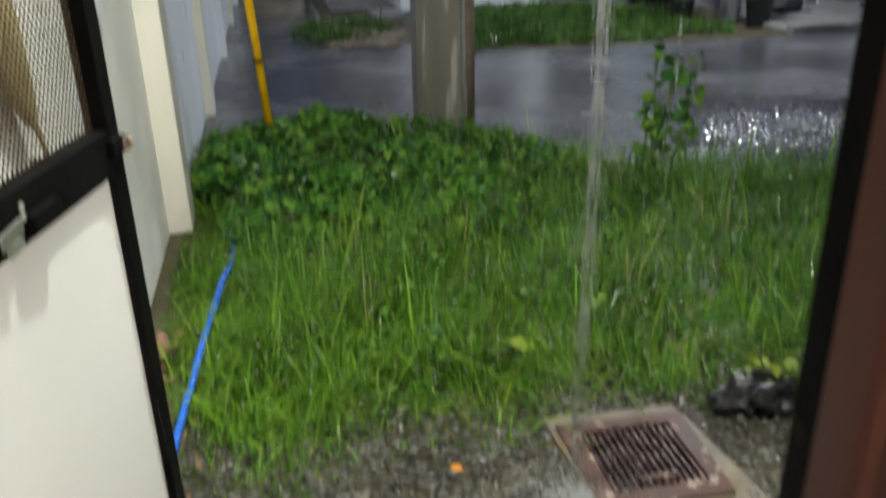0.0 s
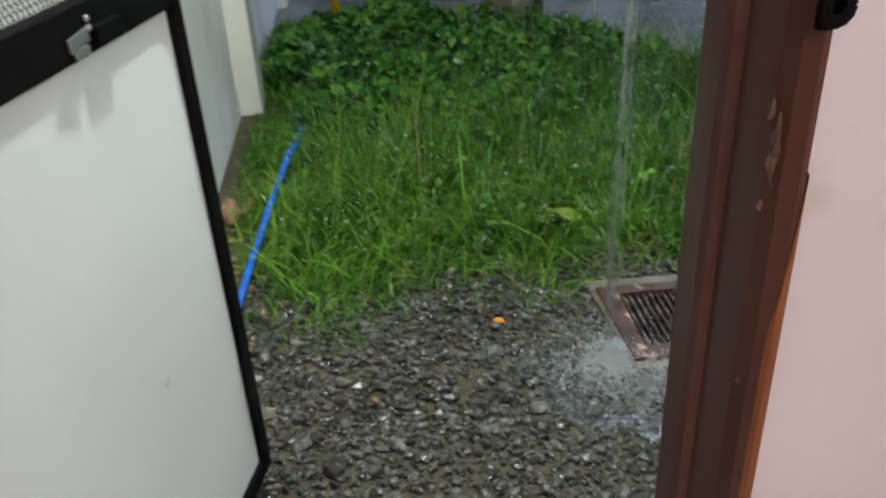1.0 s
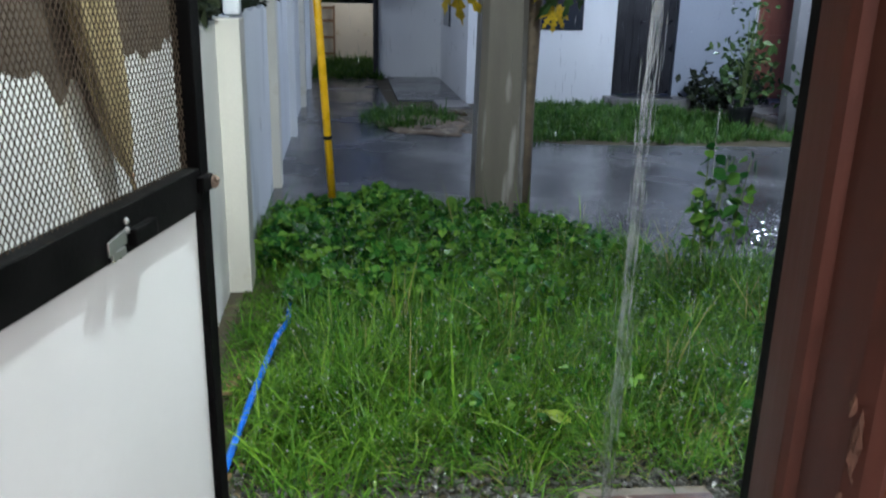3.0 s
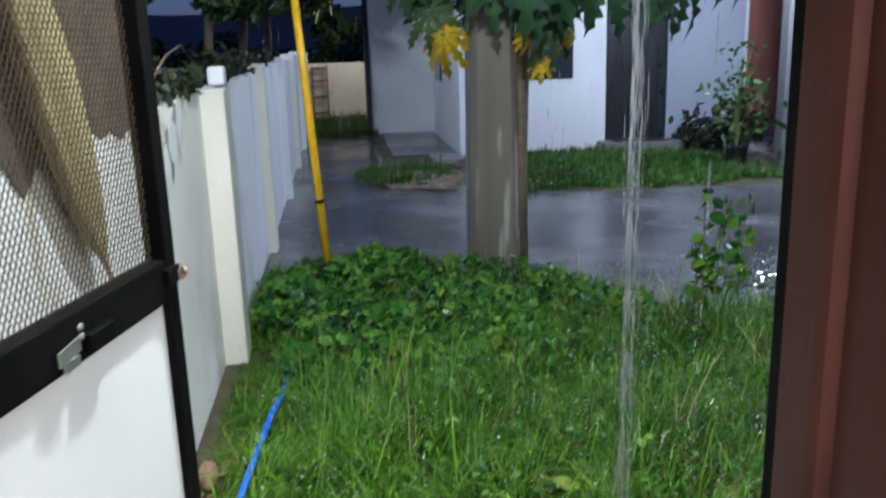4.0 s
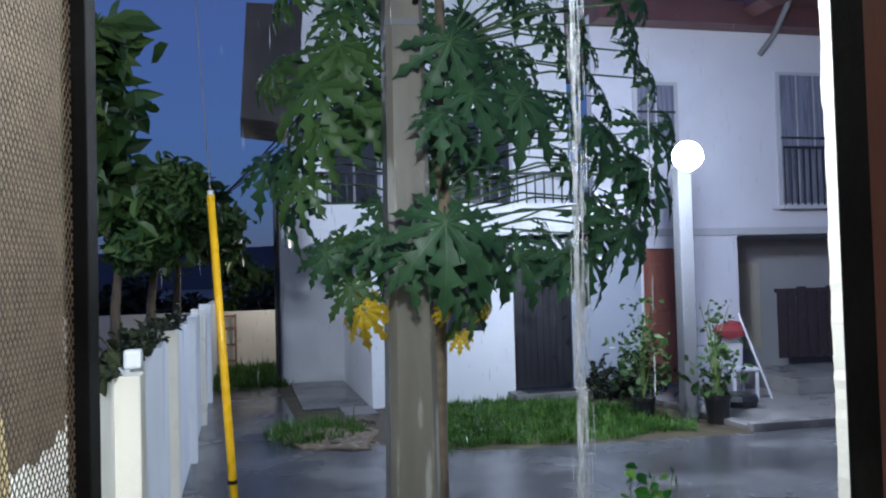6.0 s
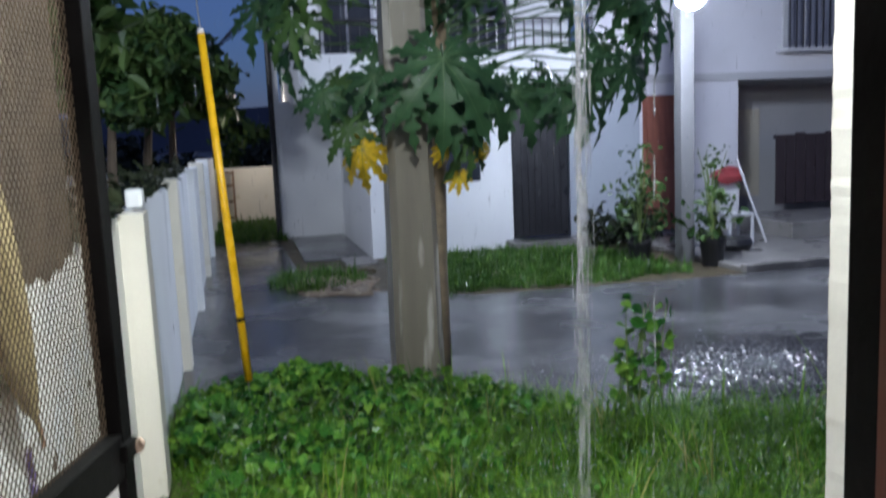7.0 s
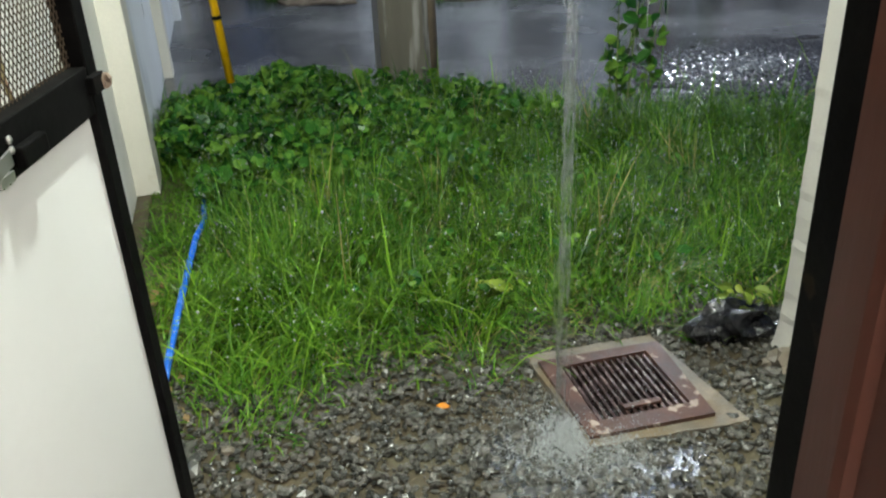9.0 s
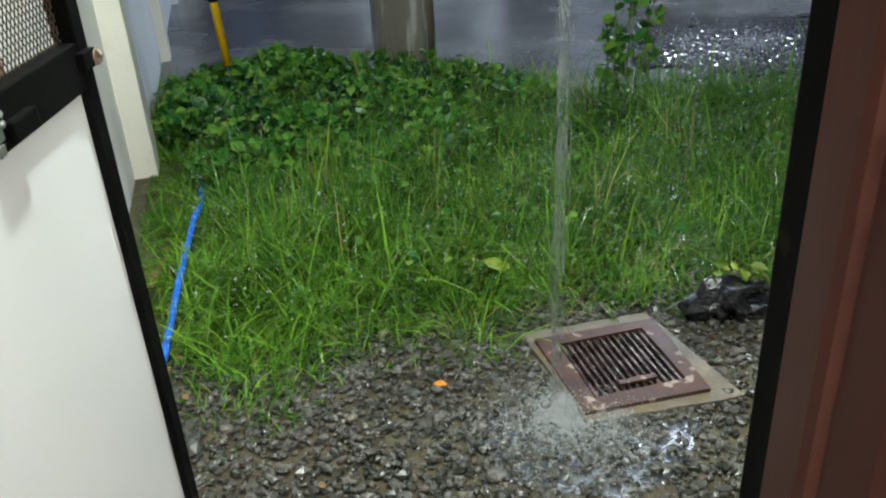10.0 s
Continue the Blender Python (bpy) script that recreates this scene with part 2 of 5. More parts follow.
M["gate"] = mat("dark_boards", (0.05, 0.035, 0.04), 0.7, var=0.3, scale=6, stretch=(4, 4, 0.6))
M["cable"] = mat("black_cable", (0.02, 0.02, 0.022), 0.6, var=0.2)
M["wire"] = mat("galvanised_wire", (0.30, 0.30, 0.31), 0.4, metal=0.7, var=0.2)

# ---- building blocks ----


def box(bm, x0, y0, z0, x1, y1, z1, bevel=0.0):
    made = bmesh.ops.create_cube(bm, size=1.0, matrix=Matrix.LocRotScale(((x0 + x1) / 2, (y0 + y1) / 2, (z0 + z1) / 2), None, (abs(x1 - x0), abs(y1 - y0), abs(z1 - z0))))
    if bevel:
        edges = {e for v in made["verts"] for e in v.link_edges}
        bmesh.ops.bevel(bm, geom=list(edges), offset=bevel, segments=2, affect="EDGES", profile=0.6)
    return bm


def boxed(*a, **k):
    return box(bmesh.new(), *a, **k)


def sweep(bm, pts, radii, n=8, flat=1.0):
    """A tube along points; radii one number or one a point."""
    pts = [Vector(p) for p in pts]
    if not hasattr(radii, "__len__"):
        radii = [radii] * len(pts)
    rings, side = [], None
    for i, p in enumerate(pts):
        d = (pts[min(i + 1, len(pts) - 1)] - pts[max(i - 1, 0)]).normalized()
        side = (side - d * side.dot(d)).normalized() if side and (side - d * side.dot(d)).length > 1e-5 else d.orthogonal().normalized()
        up = d.cross(side)
        rings.append([bm.verts.new(p + radii[i] * (math.cos(a) * side + flat * math.sin(a) * up)) for a in [2 * math.pi * k / n for k in range(n)]])
    for a, b in zip(rings, rings[1:]):
        for k in range(n):
            bm.faces.new((a[k], a[(k + 1) % n], b[(k + 1) % n], b[k]))
    bm.faces.new(rings[0][::-1])
    bm.faces.new(rings[-1])
    return bm


def tube(pts, radii, n=8, flat=1.0):
    return sweep(bmesh.new(), pts, radii, n, flat)


def lathe(profile, cx, cy, n=20):
    """Turned shape from (radius, z) pairs."""
    bm = bmesh.new()
    rings = [[bm.verts.new((cx + r * math.cos(2 * math.pi * k / n), cy + r * math.sin(2 * math.pi * k / n), z)) for k in range(n)] for r, z in profile]
    for a, b in zip(rings, rings[1:]):
        for k in range(n):
            bm.faces.new((a[k], a[(k + 1) % n], b[(k + 1) % n], b[k]))
    bm.faces.new(rings[0][::-1])
    bm.faces.new(rings[-1])
    return bm


def lump(cx, cy, cz, rx, ry, rz, rough=0.25, seed=0, sub=2):
    bm = bmesh.new()
    bmesh.ops.create_icosphere(bm, subdivisions=sub, radius=1.0)
    for v in bm.verts:
        k = 1 + rough * noise.noise(v.co * 1.7 + Vector((seed * 3.1, seed, 0)))
        v.co = Vector((cx + v.co.x * rx * k, cy + v.co.y * ry * k, cz + v.co.z * rz * k))
    return bm


def finish(name, bm, material, smooth=False, at=(0, 0, 0)):
    bmesh.ops.recalc_face_normals(bm, faces=bm.faces)
    me = bpy.data.meshes.new(name)
    if any(at):
        bmesh.ops.translate(bm, vec=-Vector(at), verts=bm.verts)
    bm.to_mesh(me)
    bm.free()
    me.materials.append(material)
    if smooth:
        me.polygons.foreach_set("use_smooth", [True] * len(me.polygons))
    ob = new(name, me)
    ob.location = at
    return ob


def thing(name, bm, material, label, category, at=(0, 0, 0), smooth=False, kind="", group=""):
    return tagged(finish(name, bm, material, smooth, at), label, category, group, kind)


def structure(name, bm, material, label, category, smooth=False):
    return thing(name, bm, material, label, category, smooth=smooth, kind="structure")


def group_at(name, at, label, category, group="", kind=""):
    ob = new(name)
    ob.empty_display_size = 0.1
    ob.location = at
    return tagged(ob, label, category, group, kind)


def origin_of(ob):
    o = Vector(ob.location)
    return o + origin_of(ob.parent) if ob.parent else o


def part(name, bm, material, parent, label="", smooth=False):
    o = origin_of(parent)
    ob = finish(name, bm, material, smooth, (0, 0, 0))
    ob.data.transform(Matrix.Translation(-o))
    ob.parent = parent
    if label:
        ob["label"] = label
    return ob


def cloud(name, verts, faces, material):
    me = bpy.data.meshes.new(name)
    me.from_pydata(verts, [], faces)
    me.materials.append(material)
    return new(name, me)


rng = np.random.default_rng(7)

# ---- ground ----
PIT = (0.810, 1.830, 1.109, 2.125)  # drain opening: x0, y0, x1, y1
bm = bmesh.new()
xs, ys = [-400, PIT[0], PIT[2], 400], [-60, PIT[1], PIT[3], 600]
grid = [[bm.verts.new((x, y, 0)) for x in xs] for y in ys]
for j in range(3):
    for i in range(3):
        if (i, j) != (1, 1):
            bm.faces.new((grid[j][i], grid[j][i + 1], grid[j + 1][i + 1], grid[j + 1][i]))
structure("ground", bm, M["soil"], "dark wet soil and earth reaching to the horizon", "ground")
bm = bmesh.new()
x0, y0, x1, y1 = PIT
v = [bm.verts.new(c) for c in ((x0, y0, 0), (x1, y0, 0), (x1, y1, 0), (x0, y1, 0), (x0, y0, -0.35), (x1, y0, -0.35), (x1, y1, -0.35), (x0, y1, -0.35))]
for f in ((0, 1, 5, 4), (1, 2, 6, 5), (2, 3, 7, 6), (3, 0, 4, 7), (4, 5, 6, 7)):
    bm.faces.new([v[i] for i in f])
structure("drain_pit", bm, M["soil"], "dark square pit under the drain grate", "drain pit")

# wet road, with an uneven near edge along the grass
bm = bmesh.new()
near = [(-0.62, 5.75), (0.5, 5.65), (1.5, 5.2), (2.3, 4.5), (3.2, 4.1), (5.0, 3.8), (30, 3.6)]
far = [(-0.62, 15.2), (0.5, 15.3), (0.62, 11.0), (1.3, 9.5), (2.4, 8.75), (5.0, 8.6), (30, 8.9)]
top = [[bm.verts.new((x, y, z)) for x, y in line] for line in (near, far) for z in (0.012,)]
low = [bm.verts.new((x, y, -0.05)) for x, y in near]
for i in range(len(near) - 1):
    bm.faces.new((top[0][i], top[0][i + 1], top[1][i + 1], top[1][i]))
    bm.faces.new((low[i], low[i + 1], top[0][i + 1], top[0][i]))
structure("road", bm, M["road"], "rain-soaked dark asphalt lane with shallow puddles", "road")
structure("apron_lip", boxed(1.28, 11.55, -0.05, 1.735, 12.28, 0.035, bevel=0.01), M["slab"], "pale worn concrete lip of the apron", "pavement")
structure("dirt_mound", lump(0.95, 10.15, 0.0, 0.58, 0.85, 0.075, 0.5, 88, 3), M["dirt"], "low mound of bare brown dirt beside the lane", "dirt", smooth=True)
structure("pavement", boxed(0.75, 12.3, -0.05, 1.72, 15.55, 0.03, bevel=0.01), M["road"], "wet concrete apron beside the white house", "pavement")

# gravel: thousands of small angular stones
def stones(count, region, size, seed):
    r = np.random.default_rng(seed)
    bmx = bmesh.new()
    bmesh.ops.create_icosphere(bmx, subdivisions=1, radius=1.0)
    bv = np.array([v.co[:] for v in bmx.verts])
    bf = np.array([[q.index for q in f.verts] for f in bmx.faces])
    bmx.free()
    pos = []
    while len(pos) < count:
        x, y = r.uniform(region[0], region[2]), r.uniform(region[1], region[3])
        if PIT[0] - 0.08 < x < PIT[2] + 0.08 and PIT[1] - 0.1 < y < PIT[3] + 0.1:
            continue
        edge = 2.42 + 0.1 * math.sin(5 * x)
        if y > edge and r.random() < (y - edge) / 0.25:
            continue
        if x < -0.45 and y > 2.0 and r.random() < 0.75:
            continue
        pos.append((x, y))
    pos = np.array(pos)
    n = len(pos)
    s = size * r.lognormal(0, 0.38, n)
    sc = np.stack([s * r.uniform(0.8, 1.35, n), s * r.uniform(0.6, 1.0, n), s * r.uniform(0.4, 0.75, n)], 1)
    jit = r.normal(1, 0.16, (n, len(bv), 1))
    vv = bv[None] * jit * sc[:, None]
    a, b = r.uniform(0, 6.28, n), r.normal(0, 0.5, n)
    ca, sa, cb, sb = np.cos(a), np.sin(a), np.cos(b), np.sin(b)
    y2, z2 = vv[:, :, 1] * cb[:, None] - vv[:, :, 2] * sb[:, None], vv[:, :, 1] * sb[:, None] + vv[:, :, 2] * cb[:, None]
    x3, y3 = vv[:, :, 0] * ca[:, None] - y2 * sa[:, None], vv[:, :, 0] * sa[:, None] + y2 * ca[:, None]
    z = r.uniform(0.0, 0.012, n)
    out = np.stack([x3 + pos[:, 0, None], y3 + pos[:, 1, None], z2 + (z + sc[:, 2] * 0.4)[:, None]], 2)
    ff = bf[None] + (np.arange(n) * len(bv))[:, None, None]
    return out.reshape(-1, 3), ff.reshape(-1, 3)


tagged(cloud("gravel", *stones(17000, (-0.63, 0.75, 1.9, 2.75), 0.0092, 3), M["gravel"]), "loose wet dark grey gravel stones before the doorway", "gravel", kind="stuff")


# ---- grass ----
def edge_y(x):
    """Where the grass ends at the road."""
    return np.interp(x, [-0.6, 0.4, 1.3, 2.0, 3.0, 5.0], [5.75, 5.7, 5.3, 4.6, 4.2, 3.9])


def start_y(x):
    """Where the grass begins beyond the gravel."""
    return np.interp(x, [-0.62, -0.45, -0.1, 0.3, 0.7, 1.3, 1.6, 5.0], [2.6, 1.98, 2.06, 2.20, 2.14, 2.16, 2.12, 2.05]) + 0.06 * np.sin(9 * x)


def blades(n, region, height, width, seed, lean=0.5, mask=None, levels=4):
    r = np.random.default_rng(seed)
    x, y = r.uniform(region[0], region[2], n), r.uniform(region[1], region[3], n)
    # tufts: pull blades towards tuft centres
    k = max(8, n // 26)
    cx, cy = r.uniform(region[0], region[2], k), r.uniform(region[1], region[3], k)
    pick = r.integers(0, k, n)
    tuft = r.random(n) < 0.7
    x = np.where(tuft, cx[pick] + r.normal(0, 0.035, n), x)
    y = np.where(tuft, cy[pick] + r.normal(0, 0.035, n), y)
    az = np.where(tuft, np.arctan2(y - cy[pick], x - cx[pick]) + r.normal(0, 0.7, n), r.uniform(0, 6.28, n))
    # rain-bent patches that lean one way
    drift = np.array([noise.noise((a * 1.6, b * 1.6, 5.0)) for a, b in zip(x, y)]) * 7.0
    az = np.where(r.random(n) < 0.45, drift + r.normal(0, 0.5, n), az)
    keep = mask(x, y, r)
    x, y, az = x[keep], y[keep], az[keep]
    n = len(x)
    h = height(x, y) * r.lognormal(0, 0.3, n)
    w = width * r.uniform(0.6, 1.4, n)
    bend = np.abs(r.normal(lean, 0.45, n)) + 0.08
    t = np.linspace(0, 1, levels)
    ang = bend[:, None] * (0.25 + 1.1 * t[None])
    dr, dz = np.sin(ang), np.cos(ang)
    step = h[:, None] / (levels - 1)
    rr = np.concatenate([np.zeros((n, 1)), np.cumsum(dr[:, 1:] * step, 1)], 1)
    zz = np.concatenate([np.zeros((n, 1)), np.cumsum(dz[:, 1:] * step, 1)], 1)
    px, py = x[:, None] + rr * np.cos(az)[:, None], y[:, None] + rr * np.sin(az)[:, None]
    ww = w[:, None] * np.array([0.7, 1.0, 0.75, 0.0][:levels])[None]
    ta = az + np.pi / 2 + r.normal(0, 0.4, n)
    ox, oy = np.cos(ta)[:, None] * ww, np.sin(ta)[:, None] * ww
    zz = np.maximum(zz, 0.004)
    L = np.stack([px + ox, py + oy, zz], 2)
    R = np.stack([px - ox, py - oy, zz], 2)
    V = np.concatenate([L[:, :3], R[:, :3], L[:, 3:4]], 1)
    tri = np.array([(0, 1, 4), (0, 4, 3), (1, 2, 5), (1, 5, 4), (2, 6, 5)])
    F = tri[None] + (np.arange(n) * 7)[:, None, None]
    return V.reshape(-1, 3), F.reshape(-1, 3)


def yard(x, y, r):
    a, b = start_y(x), edge_y(x)
    ok = (y > a - 0.03) & (y < b) & (x > -0.6)
    ok &= ~((x > 0.68) & (x < 1.28) & (y < 2.275))
    ok &= ~((x > 1.42) & (y < 2.28))
    fade = np.clip((y - a) / 0.45, 0.12, 1)
    return ok & (r.random(len(x)) < fade)


def tall(x, y):
    rise = np.interp(y - start_y(x), [0, 0.25, 0.7, 1.4, 2.5], [0.07, 0.125, 0.175, 0.205, 0.225])
    edge = np.interp(x, [-0.6, -0.46, -0.28, -0.1], [0.2, 0.3, 0.8, 1.0])
    edge = edge * np.where((y > 4.5) & (x < 1.5), 0.78, 1.0)
    edge = np.where(y > 4.4, np.maximum(edge, 0.68), edge)
    return edge * rise * (1 + 0.32 * np.sin(2.3 * x + 1.1 * y) * np.sin(1.7 * y - x))


tagged(cloud("grass", *blades(100000, (-0.6, 1.95, 4.8, 5.8), tall, 0.0028, 11, lean=1.1, mask=yard), M["grass"]), "long wet green lawn grass, uncut and bent by rain", "grass", kind="stuff")
tagged(cloud("short_grass", *blades(30000, (-0.5, 1.95, 3.6, 4.4), lambda x, y: 0.5 * tall(x, y), 0.0022, 23, lean=1.35, mask=yard), M["arching"]), "short bright undergrowth of matted wet grass", "grass", kind="stuff")
tagged(cloud("grass_stalk", *blades(170, (-0.35, 2.7, 3.6, 5.6), lambda x, y: 0.12 + 1.15 * tall(x, y), 0.0024, 19, lean=0.45, mask=yard), M["straw"]), "pale upright seed stalks among the wet grass", "grass", kind="stuff")
tagged(cloud("dry_grass", *blades(6500, (-0.6, 2.0, 3.4, 3.5), lambda x, y: 0.75 * tall(x, y), 0.0022, 12, lean=1.3, mask=yard), M["straw"]), "scattered yellowed grass blades among the green", "grass", kind="stuff")


def tufted(x, y, r):
    return yard(x, y, r) & (np.hypot((x + 0.05) / 0.5, (y - 2.75) / 0.55) + 0.25 * r.random(len(x)) < 1) | yard(x, y, r) & (r.random(len(x)) < 0.12)


tagged(cloud("arching_grass", *blades(16000, (-0.55, 2.05, 3.4, 4.2), lambda x, y: 0.17 + 0.5 * tall(x, y), 0.0036, 17, lean=1.15, mask=tufted), M["arching"]), "bright arching blades of fresh wet grass", "grass", kind="stuff")


def lawn(x, y, r):
    return (y > 8.85 + 0.15 * np.sin(3 * x)) & (y < 12.0) & (x > 1.85) & (x < 5.2 - 0.5 * (y > 11)) | ((np.hypot((x - 0.75) / 0.62, (y - 10.4) / 0.75) < 1) & (r.random(len(x)) < 0.8))


tagged(cloud("far_lawn", *blades(26000, (0.1, 8.8, 5.2, 12.0), lambda x, y: 0.10 + 0.05 * (x < 1.6), 0.006, 13, mask=lawn), M["lawn"]), "short wet lawn before the white house", "lawn", kind="stuff")
tagged(cloud("back_grass", *blades(5000, (-0.6, 15.3, 0.7, 18.5), lambda x, y: 0.16 + 0 * x, 0.008, 14, mask=lambda x, y, r: x > -0.6), M["lawn"]), "grass strip along the cream back wall", "grass", kind="stuff")


def leaf_cloud(pos, size, normal_up, seed, long=1.3, fold=0.25):
    """Small folded leaves at points, facing mostly up or anywhere."""
    r = np.random.default_rng(seed)
    n = len(pos)
    shape = np.array([(0, -0.5, 0), (0.34, -0.25, 1), (0.42, 0.1, 1), (0, 0.62, -0.4), (-0.42, 0.1, 1), (-0.34, -0.25, 1)])
    s = size * r.lognormal(0, 0.3, n)
    nrm = r.normal(0, 1, (n, 3)) * (1 - normal_up) + np.array([0, -0.35, 1]) * normal_up
    nrm /= np.linalg.norm(nrm, axis=1)[:, None]
    t = np.cross(nrm, r.normal(0, 1, (n, 3)))
    t /= np.linalg.norm(t, axis=1)[:, None]
    b = np.cross(nrm, t)
    V = pos[:, None] + s[:, None, None] * (shape[None, :, 0:1] * t[:, None] + long * shape[None, :, 1:2] * b[:, None] + fold * shape[None, :, 2:3] * 0.5 * nrm[:, None])
    tri = np.array([(0, 1, 2), (0, 2, 3), (0, 3, 4), (0, 4, 5)])
    F = tri[None] + (np.arange(n) * 6)[:, None, None]
    return V.reshape(-1, 3), F.reshape(-1, 3)


def weed_spots(n, seed):
    r = np.random.default_rng(seed)
    out = []
    while len(out) < n:
        x, y = r.uniform(-0.54, 2.0), r.uniform(3.4, 5.78)
        if y < 4.45 and x < -0.32 + 0.06 * math.sin(9 * y):
            continue
        lim = edge_y(x) + 0.05
        body = 0.5 + 0.5 * noise.noise((x * 1.9, y * 1.9, 3.0))
        inner = (y - 3.5) / 1.5 - max(0, x - 0.9) * 0.75
        if y > lim or r.random() > min(1, inner) * (0.15 + 1.3 * body ** 1.6) * (0.35 + 0.9 * max(0.0, 0.5 + noise.noise((x * 7, y * 7, 1.0)))):
            continue
        h = (0.09 + 0.23 * body ** 1.5 + 0.10 * noise.noise((x * 5, y * 5, 8.0)) + 0.05 * noise.noise((x * 13, y * 13, 2.0))) * (1 if x < 1.5 else 0.8)
        out.append((x, y, h * (1 - 0.75 * r.random() ** 2)))
    return np.array(out)


tagged(cloud("ground_vine", *leaf_cloud(weed_spots(5000, 5), 0.048, 0.42, 6, long=1.05), M["weed"]), "dense low broad-leaved creeper at the yard's far edge", "creeper", kind="stuff")
r = np.random.default_rng(9)
spots = np.stack([r.uniform(0.2, 3.6, 900), r.uniform(2.5, 4.4, 900), r.uniform(0.03, 0.2, 900)], 1)
tagged(cloud("clover", *leaf_cloud(spots, 0.022, 0.8, 8), M["weed"]), "small clover leaves scattered through the grass", "clover", kind="stuff")

# water beads on the blades, their glints partly painted by a whitish colour
def beads(n, region, zlo, zhi, size, seed):
    r = np.random.default_rng(seed)
    octa = np.array([(1, 0, 0), (0, 1, 0), (-1, 0, 0), (0, -1, 0), (0, 0, 1.2), (0, 0, -1.2)])
    tri = np.array([(0, 1, 4), (1, 2, 4), (2, 3, 4), (3, 0, 4), (1, 0, 5), (2, 1, 5), (3, 2, 5), (0, 3, 5)])
    p = np.stack([r.uniform(region[0], region[2], n), r.uniform(region[1], region[3], n), r.uniform(zlo, zhi, n)], 1)
    s = size * r.lognormal(0, 0.35, n)
    V = p[:, None] + octa[None] * s[:, None, None]
    return V.reshape(-1, 3), (tri[None] + (np.arange(n) * 6)[:, None, None]).reshape(-1, 3)

# ---- the doorway and the room behind the camera ----
DX0, DX1, WY0, WY1 = -0.60, 0.334, 0.312, 0.475  # opening in the house wall, inner and outer face
bm = bmesh.new()
box(bm, DX1, WY0, 0.0, 2.9, WY1, 3.42)
box(bm, -1.9, WY0, 0.0, DX0, WY1, 3.42)
box(bm, DX0, WY0, 2.5, DX1, WY1, 3.42)
structure("wall_front", bm, M["pink_wall"], "cream painted interior wall with stains round the doorway", "wall")
structure("wall_back", boxed(-1.9, -3.3, 0.0, 2.9, -3.15, 2.75), M["pink_wall"], "plain cream wall at the back of the room", "wall")
structure("wall_west", boxed(-2.05, -3.3, 0.0, -1.9, WY1, 2.75), M["pink_wall"], "plain cream side wall of the room", "wall")
structure("wall_east", boxed(2.9, -3.3, 0.0, 3.05, WY1, 2.75), M["pink_wall"], "plain cream side wall of the room", "wall")
structure("floor", boxed(-1.9, -3.15, 0.0, 2.9, 0.60, 0.045, bevel=0.004), M["tile"], "pale tiled floor and door sill", "floor")
structure("ceiling", boxed(-2.05, -3.3, 2.75, 3.05, WY0, 2.85), M["ceiling"], "white painted room ceiling", "ceiling")
structure("porch_roof", boxed(-0.9, WY0, 3.42, 3.05, 1.84, 3.55), M["ceiling"], "flat porch roof over the doorway", "roof")

# red-brown door frame with its stop, chipped at the lock
frame_ob = group_at("door_frame", (0.31, 0.38, 0.045), "red-brown varnished wooden door frame, chipped near the lock", "door frame", kind="structure")


def jamb_profile(x, s):
    # x: face towards the opening, s: +1 for the right jamb, -1 for the left one
    return [(x, 0.405), (x + s * 0.001, 0.372), (x + s * 0.004, 0.364), (x + s * 0.012, 0.360), (x + s * 0.013, 0.352), (x + s * 0.019, 0.322), (x + s * 0.025, 0.309), (x + s * 0.034, 0.301), (x + s * 0.040, 0.304), (x + s * 0.0415, 0.318), (x + s * 0.0415, 0.405)]


def extruded(poly, z0, z1):
    bm = bmesh.new()
    a, b = ([bm.verts.new((x, y, z)) for x, y in poly] for z in (z0, z1))
    for i in range(len(poly)):
        j = (i + 1) % len(poly)
        bm.faces.new((a[i], a[j], b[j], b[i]))
    bm.faces.new(a[::-1])
    bm.faces.new(b)
    return bm


part("jamb", extruded(jamb_profile(0.292, 1), 0.045, 2.5), M["wood"], frame_ob)
part("jamb", extruded(jamb_profile(-0.548, -1), 0.045, 2.5), M["wood"], frame_ob)
part("head", boxed(-0.548, 0.306, 2.44, 0.292, 0.405, 2.498, bevel=0.004), M["wood"], frame_ob)
chip = lump(0.3135, 0.3165, 1.345, 0.005, 0.004, 0.02, 0.9, 4)
part("chip", chip, M["wood_bare"], frame_ob, "bare splintered patch in the varnish")
for k, (x, z, s) in enumerate(((0.3095, 1.372, 0.006), (0.3185, 1.368, 0.007), (0.3165, 1.318, 0.0055), (0.3105, 1.30, 0.004), (0.313, 1.52, 0.004), (0.3185, 1.60, 0.003), (0.314, 1.15, 0.004))):
    part("chip", lump(x, 0.322 - 0.8 * (x - 0.309), z, 0.0025, 0.002, s * 1.2, 0.9, k + 90), M["wood_bare"], frame_ob)
for z0, z1 in ((0.62, 1.325), (1.475, 2.05)):
    strip = extruded([(0.3225, 0.3032), (0.3255, 0.2998), (0.3325, 0.3026), (0.3343, 0.3045), (0.3345, 0.3115), (0.331, 0.311)], z0, z1)
    for v in strip.verts:  # slanting, splintered ends
        v.co.z += (0.334 - v.co.x) * (9 if v.co.z < z0 + 0.01 else -11)
    part("worn_edge", strip, M["wood_edge"], frame_ob, "worn orange edge of the frame")
keep = part("strike_plate", boxed(0.316, 0.295, 1.428, 0.332, 0.3005, 1.457, bevel=0.003), M["dark_steel"], frame_ob, "black iron lock keep")
